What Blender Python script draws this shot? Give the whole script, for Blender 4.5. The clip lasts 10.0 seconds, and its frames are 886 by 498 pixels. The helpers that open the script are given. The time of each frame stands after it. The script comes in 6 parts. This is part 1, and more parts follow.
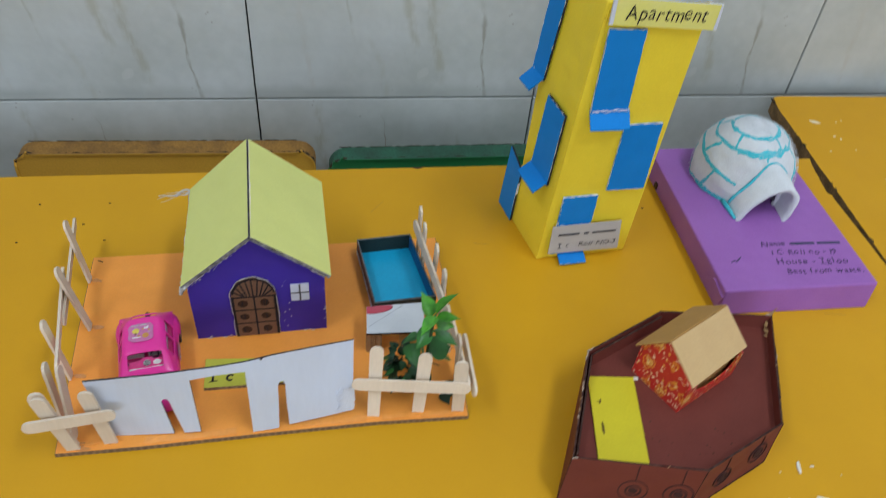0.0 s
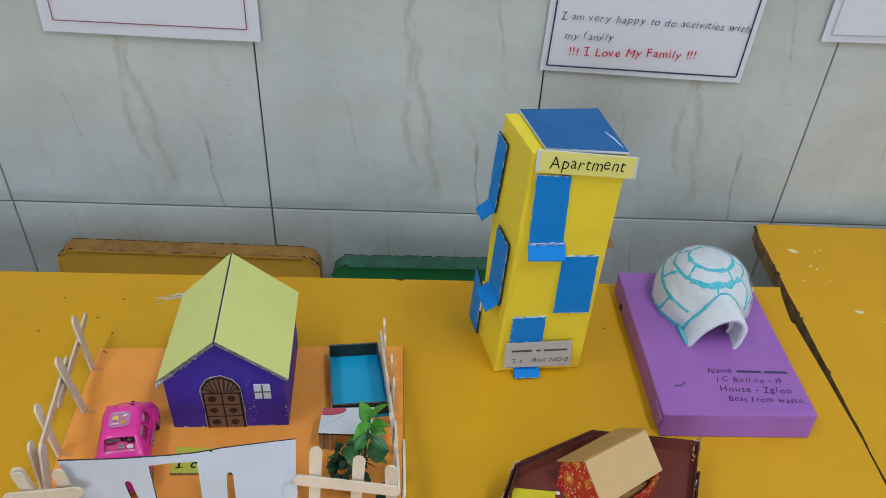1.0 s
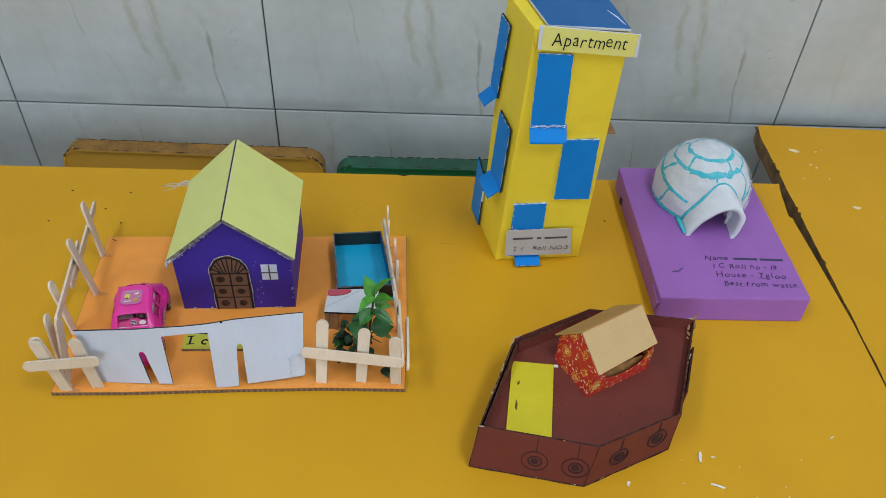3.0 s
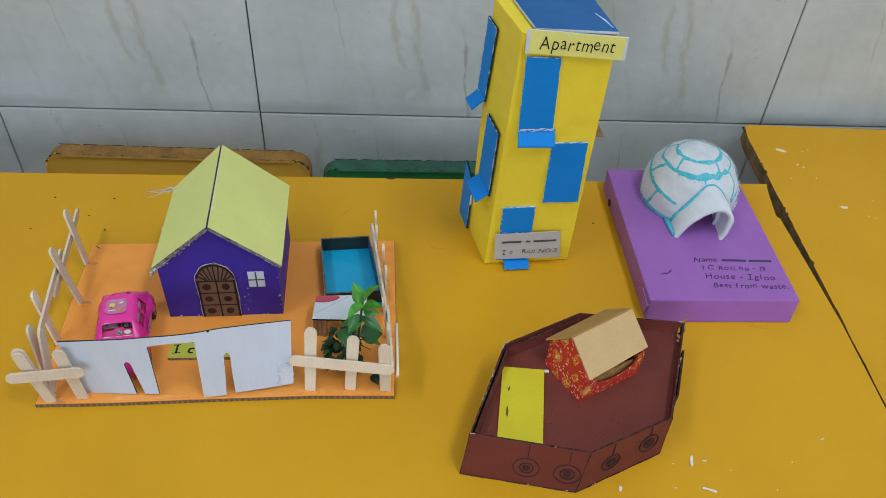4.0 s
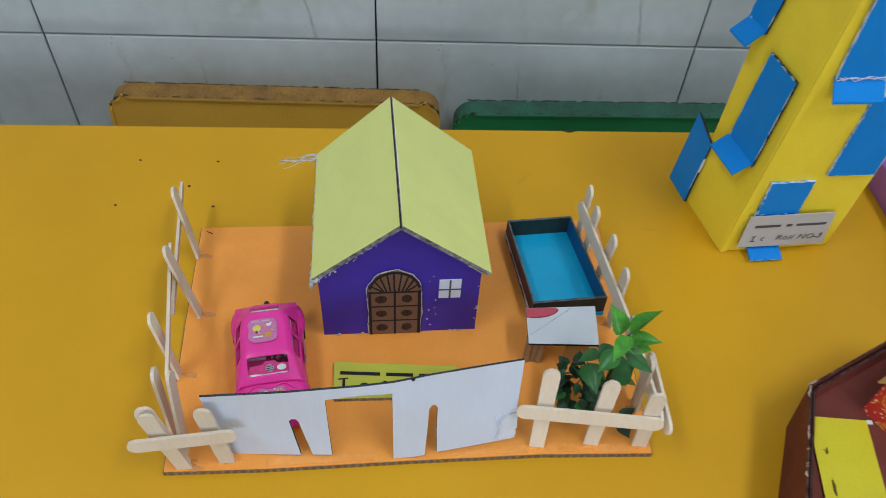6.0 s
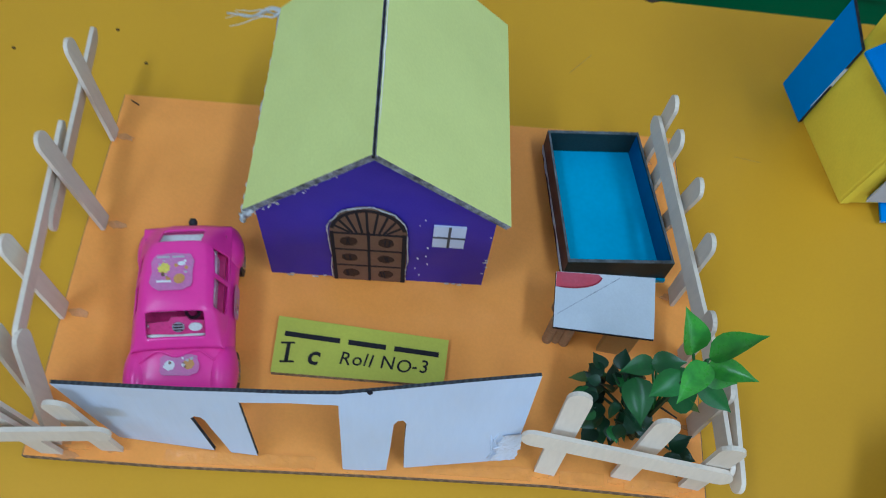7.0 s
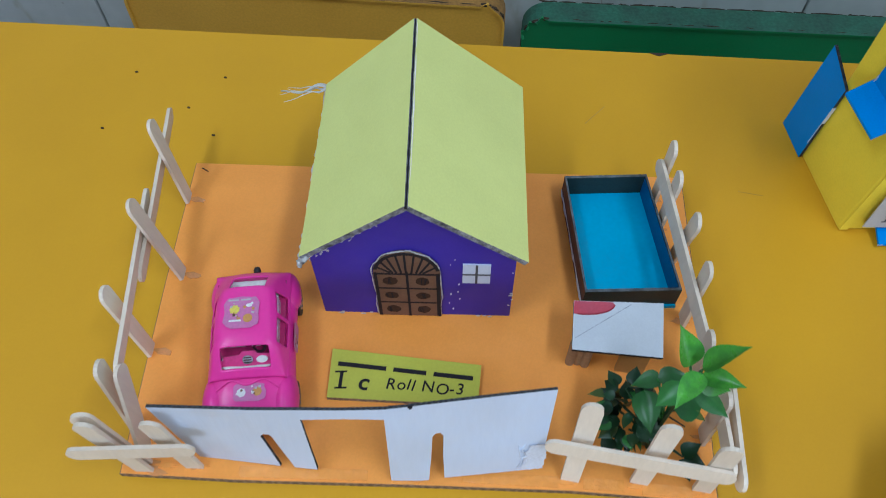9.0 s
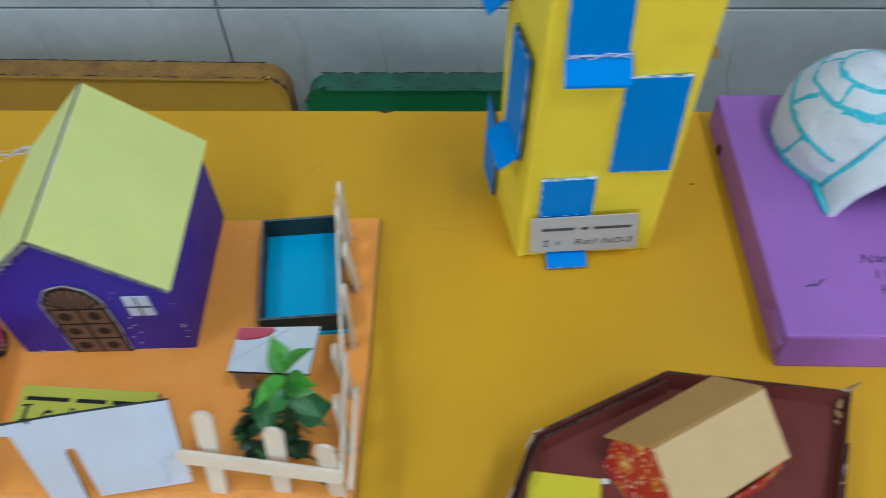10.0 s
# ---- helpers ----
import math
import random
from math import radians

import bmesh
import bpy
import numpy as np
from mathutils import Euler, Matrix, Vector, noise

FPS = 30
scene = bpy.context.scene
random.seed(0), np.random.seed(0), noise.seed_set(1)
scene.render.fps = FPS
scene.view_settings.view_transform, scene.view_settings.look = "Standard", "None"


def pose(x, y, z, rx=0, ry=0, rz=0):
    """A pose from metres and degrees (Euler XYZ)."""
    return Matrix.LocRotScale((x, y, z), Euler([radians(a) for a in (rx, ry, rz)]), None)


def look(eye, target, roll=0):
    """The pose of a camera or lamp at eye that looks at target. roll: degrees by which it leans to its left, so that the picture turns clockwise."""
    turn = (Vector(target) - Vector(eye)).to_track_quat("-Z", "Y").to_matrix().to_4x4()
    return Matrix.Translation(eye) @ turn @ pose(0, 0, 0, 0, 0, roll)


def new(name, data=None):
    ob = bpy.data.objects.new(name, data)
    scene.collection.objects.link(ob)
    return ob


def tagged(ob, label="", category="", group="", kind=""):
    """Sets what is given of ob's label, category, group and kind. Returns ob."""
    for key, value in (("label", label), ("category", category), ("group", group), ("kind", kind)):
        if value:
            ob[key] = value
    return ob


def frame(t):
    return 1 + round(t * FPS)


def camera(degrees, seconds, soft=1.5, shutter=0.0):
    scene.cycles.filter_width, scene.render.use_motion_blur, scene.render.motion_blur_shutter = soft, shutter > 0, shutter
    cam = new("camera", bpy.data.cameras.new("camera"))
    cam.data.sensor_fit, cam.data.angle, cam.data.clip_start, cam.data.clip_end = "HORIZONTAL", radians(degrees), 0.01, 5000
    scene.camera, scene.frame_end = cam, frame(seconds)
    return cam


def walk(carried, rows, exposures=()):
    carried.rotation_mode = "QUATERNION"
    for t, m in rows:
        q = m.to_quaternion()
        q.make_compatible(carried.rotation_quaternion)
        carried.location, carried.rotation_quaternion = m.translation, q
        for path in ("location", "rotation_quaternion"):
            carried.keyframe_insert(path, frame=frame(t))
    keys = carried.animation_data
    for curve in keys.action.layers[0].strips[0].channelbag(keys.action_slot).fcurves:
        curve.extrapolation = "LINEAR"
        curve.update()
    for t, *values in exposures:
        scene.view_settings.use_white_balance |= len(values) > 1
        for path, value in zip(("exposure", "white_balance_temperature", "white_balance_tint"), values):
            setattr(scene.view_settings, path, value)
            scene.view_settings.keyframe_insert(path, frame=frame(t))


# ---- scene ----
cam = camera(59.2, 10.0, 0.75, 0.3)
EXPOSURES = [(0.0, 0.12, 6500, 12), (1.0, 0.10, 6500, 12), (5.0, 0.10, 6500, 12), (6.2, 0.14, 6350, 10), (7.3, 0.0, 4900, 4), (7.7, 0.0, 4900, 4), (8.5, 0.12, 5250, 6), (9.0, 0.20, 5600, 10), (9.5, 0.22, 5600, 10), (10.0, 0.16, 5850, 7)]
PATH = [
    (0, (0.091, -0.003, 0.458), (0.249, 1.43, -0.928), 5.5),
    (0.5, (0.169, -0.012, 0.5), (0.16, 1.528, -0.777), 3.9),
    (1, (0.183, -0.036, 0.523), (0.139, 1.543, -0.704), 3.2),
    (1.5, (0.186, -0.051, 0.517), (0.135, 1.516, -0.725), 3.2),
    (2, (0.186, -0.067, 0.501), (0.141, 1.439, -0.815), 3.4),
    (2.5, (0.187, -0.074, 0.496), (0.14, 1.407, -0.848), 3.3),
    (4, (0.185, -0.065, 0.497), (0.179, 1.409, -0.854), 3.6),
    (4.5, (0.188, -0.06, 0.498), (0.188, 1.413, -0.856), 3.8),
    (4.8, (0.184, -0.050, 0.493), (0.182, 1.425, -0.859), 3.8),
    (5, (0.17, -0.037, 0.488), (0.164, 1.43, -0.871), 3.6),
    (5.2, (0.147, -0.024, 0.477), (0.140, 1.431, -0.896), 3.5),
    (5.5, (0.093, 0.014, 0.45), (0.091, 1.438, -0.955), 3.4),
    (5.7, (0.060, 0.047, 0.431), (0.053, 1.443, -1.001), 3.2),
    (6, (0.028, 0.094, 0.403), (0.031, 1.412, -1.102), 3.8),
    (6.2, (0.024, 0.123, 0.388), (0.03, 1.4, -1.151), 4.8),
    (7.3, (0.052, 0.233, 0.306), (0.014, 1.087, -1.501), 8.5),
    (7.5, (0.06, 0.232, 0.307), (-0.014, 1.05, -1.516), 5.6),
    (8, (0.053, 0.238, 0.33), (-0.075, 1.111, -1.465), 2.3),
    (8.5, (0.049, 0.231, 0.354), (-0.124, 1.244, -1.362), -0.2),
    (9, (0.051, 0.197, 0.356), (-0.136, 1.238, -1.341), -1.1),
    (9.5, (0.098, 0.159, 0.372), (-0.114, 1.337, -1.23), -3.2),
    (10, (0.22, 0.176, 0.37), (0.04, 1.396, -1.205), -2.4),
]
walk(cam, [(t, look(eye, target, roll)) for t, eye, target, roll in PATH], EXPOSURES)

# ---- world and lights ----
world = bpy.data.worlds.new("world")
scene.world = world
world.use_nodes = True
bg = world.node_tree.nodes["Background"]
sky = world.node_tree.nodes.new("ShaderNodeTexSky")
sky.sky_type, sky.sun_disc = "NISHITA", False
sky.sun_elevation, sky.sun_rotation = radians(50), radians(110)
world.node_tree.links.new(sky.outputs[0], bg.inputs[0])
bg.inputs[1].default_value = 0.10
scene.view_settings.exposure = 0.0


def lamp(name, m, sx, sy, watts, colour):
    d = bpy.data.lights.new(name, "AREA")
    d.shape, d.size, d.size_y, d.energy, d.color = "RECTANGLE", sx, sy, watts, colour
    ob = new(name, d)
    ob.matrix_world = m
    return ob


# added daylight from unseen windows: one to the right, one behind the camera
lamp("assumed_daylight", look((2.42, 0.2, 0.75), (0.2, 0.4, 0.1)), 1.9, 1.3, 10, (0.90, 1.0, 1.12))
lamp("assumed_daylight", look((-0.3, -2.9, 0.95), (0.1, 0.4, 0.0)), 2.2, 1.3, 42, (0.88, 1.0, 1.14))
# ceiling tubes
lamp("tube_light", pose(0.9, -0.32, 1.98), 0.22, 1.2, 17, (0.90, 1.0, 1.12))
lamp("tube_light", pose(-0.9, -0.32, 1.98), 0.22, 1.2, 13, (0.90, 1.0, 1.12))

# ---- materials ----


def material(name, colour, rough=0.6, second=None, scale=60.0, amount=0.25, fine=900.0, fine_amount=0.08,
             bump=0.05, metal=0.0, coat=0.0, stretch=(1, 1, 1), sheen=0.0, spec=0.38, trans=0.0, vary=0.0, wave=0.0, wave_scale=22.0):
    """Base colour with broad stains, fine grain and relief; sizes follow the object's own metres."""
    m = bpy.data.materials.new(name)
    m.use_nodes = True
    nt = m.node_tree
    n, l = nt.nodes, nt.links
    b = n["Principled BSDF"]
    b.inputs["Roughness"].default_value = rough
    b.inputs["Metallic"].default_value = metal
    b.inputs["Coat Weight"].default_value = coat
    b.inputs["Coat Roughness"].default_value = 0.15
    b.inputs["Sheen Weight"].default_value = sheen
    b.inputs["Specular IOR Level"].default_value = spec
    b.inputs["Transmission Weight"].default_value = trans
    co = n.new("ShaderNodeTexCoord")
    mp = n.new("ShaderNodeMapping")
    mp.inputs["Scale"].default_value = stretch
    l.new(co.outputs["Object"], mp.inputs[0])
    big = n.new("ShaderNodeTexNoise")
    big.inputs["Scale"].default_value, big.inputs["Detail"].default_value = scale, 5
    l.new(mp.outputs[0], big.inputs["Vector"])
    small = n.new("ShaderNodeTexNoise")
    small.inputs["Scale"].default_value, small.inputs["Detail"].default_value = fine, 3
    l.new(mp.outputs[0], small.inputs["Vector"])
    second = second or tuple(c * 0.72 for c in colour)
    ramp = n.new("ShaderNodeMapRange")
    ramp.inputs[1].default_value, ramp.inputs[2].default_value = 0.35, 0.75
    ramp.inputs[3].default_value, ramp.inputs[4].default_value = 0.0, amount
    l.new(big.outputs[0], ramp.inputs[0])
    mix = n.new("ShaderNodeMix")
    mix.data_type = "RGBA"
    mix.inputs[6].default_value, mix.inputs[7].default_value = (*colour, 1), (*second, 1)
    l.new(ramp.outputs[0], mix.inputs[0])
    ramp2 = n.new("ShaderNodeMapRange")
    ramp2.inputs[1].default_value, ramp2.inputs[2].default_value = 0.3, 0.7
    ramp2.inputs[3].default_value, ramp2.inputs[4].default_value = 1 - fine_amount, 1 + fine_amount
    l.new(small.outputs[0], ramp2.inputs[0])
    mul = n.new("ShaderNodeMix")
    mul.data_type, mul.blend_type = "RGBA", "MULTIPLY"
    mul.inputs[0].default_value = 1
    l.new(mix.outputs[2], mul.inputs[6])
    l.new(ramp2.outputs[0], mul.inputs[7])
    last = mul.outputs[2]
    if vary:
        info = n.new("ShaderNodeObjectInfo")
        r = n.new("ShaderNodeMapRange")
        r.inputs[3].default_value, r.inputs[4].default_value = 1 - vary, 1 + vary
        l.new(info.outputs["Random"], r.inputs[0])
        mv = n.new("ShaderNodeMix")
        mv.data_type, mv.blend_type = "RGBA", "MULTIPLY"
        mv.inputs[0].default_value = 1
        l.new(last, mv.inputs[6])
        l.new(r.outputs[0], mv.inputs[7])
        last = mv.outputs[2]
    l.new(last, b.inputs["Base Color"])
    rr = n.new("ShaderNodeMapRange")
    rr.inputs[3].default_value, rr.inputs[4].default_value = max(0.02, rough - 0.08), min(1, rough + 0.1)
    l.new(big.outputs[0], rr.inputs[0])
    l.new(rr.outputs[0], b.inputs["Roughness"])
    if bump:
        bp = n.new("ShaderNodeBump")
        bp.inputs["Strength"].default_value, bp.inputs["Distance"].default_value = bump, 0.001
        l.new(small.outputs[0], bp.inputs["Height"])
        l.new(bp.outputs[0], b.inputs["Normal"])
        if wave:
            soft = n.new("ShaderNodeTexNoise")
            soft.inputs["Scale"].default_value, soft.inputs["Detail"].default_value = wave_scale, 2
            l.new(co.outputs["Object"], soft.inputs["Vector"])
            bq = n.new("ShaderNodeBump")
            bq.inputs["Strength"].default_value, bq.inputs["Distance"].default_value = 1.0, wave
            l.new(soft.outputs[0], bq.inputs["Height"])
            l.new(bp.outputs[0], bq.inputs["Normal"])
            l.new(bq.outputs[0], b.inputs["Normal"])
    return m


def tile_material():
    """Glazed marble-print tile: the same print on every tile, ragged brown streaks that run down it."""
    m = material("marble_tile", (0.520, 0.563, 0.556), 0.22, (0.415, 0.445, 0.415), 9.0, 0.9, 70.0, 0.04, 0.0, vary=0.02)
    nt = m.node_tree
    n, l = nt.nodes, nt.links
    b = n["Principled BSDF"]
    src = b.inputs["Base Color"].links[0].from_socket
    co = n.new("ShaderNodeTexCoord")
    sep = n.new("ShaderNodeSeparateXYZ")
    l.new(co.outputs["Object"], sep.inputs[0])

    def math_node(op, a, b2=None, c=None):
        k = n.new("ShaderNodeMath")
        k.operation = op
        for i, v in enumerate((a, b2, c)):
            if v is None:
                continue
            if isinstance(v, (int, float)):
                k.inputs[i].default_value = v
            else:
                l.new(v, k.inputs[i])
        return k.outputs[0]

    def noise_node(scale, detail, off, sz=1.0):
        mp = n.new("ShaderNodeMapping")
        mp.inputs["Location"].default_value = (off, off * 0.7, off * 1.3)
        mp.inputs["Scale"].default_value = (1, 1, sz)
        l.new(co.outputs["Object"], mp.inputs[0])
        t = n.new("ShaderNodeTexNoise")
        t.inputs["Scale"].default_value, t.inputs["Detail"].default_value = scale, detail
        l.new(mp.outputs[0], t.inputs["Vector"])
        return t.outputs[0]

    def smooth(v, a, b2, lo=0.0, hi=1.0):
        r = n.new("ShaderNodeMapRange")
        r.interpolation_type = "SMOOTHSTEP"
        for i, q in enumerate((a, b2, lo, hi)):
            r.inputs[i + 1].default_value = q
        l.new(v, r.inputs[0])
        return r.outputs[0]

    # x at the foot of the tile, lean, half width, lowest and highest z, colour, strength, wander
    streaks = ((0.202, 0.150, 0.0066, 0.010, 0.32, (0.345, 0.335, 0.255), 0.50, 0.030), (0.172, 0.060, 0.0044, 0.045, 0.30, (0.355, 0.345, 0.265), 0.48, 0.032),
               (0.121, 0.210, 0.0016, 0.060, 0.20, (0.29, 0.285, 0.225), 0.30, 0.026), (0.250, 0.130, 0.0024, -0.02, 0.13, (0.25, 0.24, 0.19), 0.60, 0.022),
               (0.143, 0.300, 0.0040, -0.02, 0.09, (0.40, 0.39, 0.31), 0.30, 0.030), (0.060, 0.110, 0.0050, 0.00, 0.13, (0.44, 0.41, 0.355), 0.28, 0.040),
               (0.290, 0.160, 0.0030, 0.17, 0.42, (0.345, 0.33, 0.25), 0.5, 0.034), (0.120, 0.130, 0.0055, 0.27, 0.47, (0.355, 0.345, 0.265), 0.5, 0.036),
               (0.225, 0.200, 0.0012, 0.30, 0.45, (0.28, 0.24, 0.19), 0.6, 0.030), (0.030, 0.200, 0.0030, 0.22, 0.45, (0.33, 0.31, 0.235), 0.5, 0.030))
    for k, (x0, lean, w, z0, z1, colour, force, wander) in enumerate(streaks):
        wob = noise_node(15.0, 6, 3.1 * k + 0.4)
        d = math_node("MULTIPLY_ADD", sep.outputs["Z"], lean, sep.outputs["X"])
        d = math_node("MULTIPLY_ADD", wob, wander, d)
        d = math_node("ABSOLUTE", math_node("SUBTRACT", d, x0 + wander / 2))
        wide = math_node("MULTIPLY_ADD", noise_node(38.0, 4, 1.7 * k + 5), 3.4 * w, -0.60 * w)
        core = smooth(math_node("DIVIDE", d, math_node("MAXIMUM", wide, 0.0003)), 0.10, 1.15, 1.0, 0.0)
        grain = smooth(noise_node(120.0, 4, 2.3 * k, 0.35), 0.30, 0.62)
        run = math_node("MULTIPLY", smooth(sep.outputs["Z"], z0, z0 + 0.03), smooth(sep.outputs["Z"], z1 - 0.05, z1, 1.0, 0.0))
        f = math_node("MULTIPLY", math_node("MULTIPLY", core, grain), math_node("MULTIPLY", run, force + 0.04))
        mix = n.new("ShaderNodeMix")
        mix.data_type = "RGBA"
        mix.inputs[7].default_value = (*colour, 1)
        l.new(f, mix.inputs[0])
        l.new(src, mix.inputs[6])
        src = mix.outputs[2]
    # blotchy grey-green band, darker along each tile's lower edge
    foot_band = math_node("MULTIPLY", smooth(math_node("MULTIPLY_ADD", noise_node(30.0, 3, 4.0), 0.014, sep.outputs["Z"]), 0.014, 0.028, 0.55, 0.0), smooth(noise_node(9.0, 2, 6.5), 0.35, 0.60, 0.35, 1.0))
    mix = n.new("ShaderNodeMix")
    mix.data_type = "RGBA"
    mix.inputs[7].default_value = (0.30, 0.33, 0.315, 1)
    l.new(foot_band, mix.inputs[0])
    l.new(src, mix.inputs[6])
    src = mix.outputs[2]
    flat = n.new("ShaderNodeCombineXYZ")
    l.new(sep.outputs["X"], flat.inputs[0])
    l.new(sep.outputs["Z"], flat.inputs[1])
    v = n.new("ShaderNodeTexVoronoi")
    v.voronoi_dimensions = "2D"
    v.inputs["Scale"].default_value = 75.0
    l.new(flat.outputs[0], v.inputs["Vector"])
    few = smooth(noise_node(26.0, 2, 9.0), 0.62, 0.72)
    pit = math_node("MULTIPLY", smooth(v.outputs["Distance"], 0.03, 0.12, 0.5, 0.0), few)
    mix = n.new("ShaderNodeMix")
    mix.data_type = "RGBA"
    mix.inputs[7].default_value = (0.24, 0.21, 0.18, 1)
    l.new(pit, mix.inputs[0])
    l.new(src, mix.inputs[6])
    l.new(mix.outputs[2], b.inputs["Base Color"])
    return m


def flute_material(name, dark, light, period):
    """Cut edge of corrugated card: alternating flutes along x."""
    m = material(name, dark, 0.9, tuple(c * 1.6 for c in dark), 300, 0.6, 1400, 0.3, 0.4, spec=0.1)
    n, l = m.node_tree.nodes, m.node_tree.links
    b = n["Principled BSDF"]
    src = b.inputs["Base Color"].links[0].from_socket
    co = n.new("ShaderNodeTexCoord")
    w = n.new("ShaderNodeTexWave")
    w.bands_direction = "X"
    w.inputs["Scale"].default_value = 2 * math.pi / (20 * period)
    w.inputs["Distortion"].default_value, w.inputs["Detail"].default_value, w.inputs["Detail Scale"].default_value = 3.5, 2, 3
    l.new(co.outputs["Object"], w.inputs["Vector"])
    r = n.new("ShaderNodeMapRange")
    r.inputs[1].default_value, r.inputs[2].default_value = 0.55, 0.9
    l.new(w.outputs["Fac"], r.inputs[0])
    mix = n.new("ShaderNodeMix")
    mix.data_type = "RGBA"
    mix.inputs[7].default_value = (*light, 1)
    l.new(r.outputs[0], mix.inputs[0])
    l.new(src, mix.inputs[6])
    l.new(mix.outputs[2], b.inputs["Base Color"])
    return m


def floral_material():
    """Red wrapping paper with orange flowers, yellow rings and white dots."""
    m = material("floral_red_paper", (0.55, 0.03, 0.02), 0.4, (0.42, 0.02, 0.015), 120, 0.5, 1500, 0.1, 0.02)
    nt = m.node_tree
    n, l = nt.nodes, nt.links
    b = n["Principled BSDF"]
    src = b.inputs["Base Color"].links[0].from_socket
    co = n.new("ShaderNodeTexCoord")
    for scale, lo, hi, colour in ((72, 0.34, 0.38, (0.72, 0.26, 0.03)), (72, 0.27, 0.30, (0.50, 0.02, 0.015)), (72, 0.20, 0.24, (0.80, 0.46, 0.10)), (72, 0.11, 0.14, (0.42, 0.02, 0.015)), (72, 0.04, 0.07, (0.85, 0.62, 0.20)),
                                  (300, 0.22, 0.28, (0.82, 0.62, 0.38)), (190, 0.16, 0.21, (0.78, 0.38, 0.06))):
        v = n.new("ShaderNodeTexVoronoi")
        v.inputs["Scale"].default_value = scale
        warp = n.new("ShaderNodeTexNoise")
        warp.inputs["Scale"].default_value = 260
        l.new(co.outputs["Object"], warp.inputs["Vector"])
        add = n.new("ShaderNodeMix")
        add.data_type, add.blend_type = "RGBA", "ADD"
        add.inputs[0].default_value = 0.006
        l.new(co.outputs["Object"], add.inputs[6])
        l.new(warp.outputs["Color"], add.inputs[7])
        l.new(add.outputs[2], v.inputs["Vector"])
        r = n.new("ShaderNodeMapRange")
        r.inputs[1].default_value, r.inputs[2].default_value = lo, hi
        r.inputs[3].default_value, r.inputs[4].default_value = 0.9, 0.0
        l.new(v.outputs["Distance"], r.inputs[0])
        mix = n.new("ShaderNodeMix")
        mix.data_type = "RGBA"
        mix.inputs[7].default_value = (*colour, 1)
        l.new(r.outputs[0], mix.inputs[0])
        l.new(src, mix.inputs[6])
        src = mix.outputs[2]
    l.new(src, b.inputs["Base Color"])
    return m


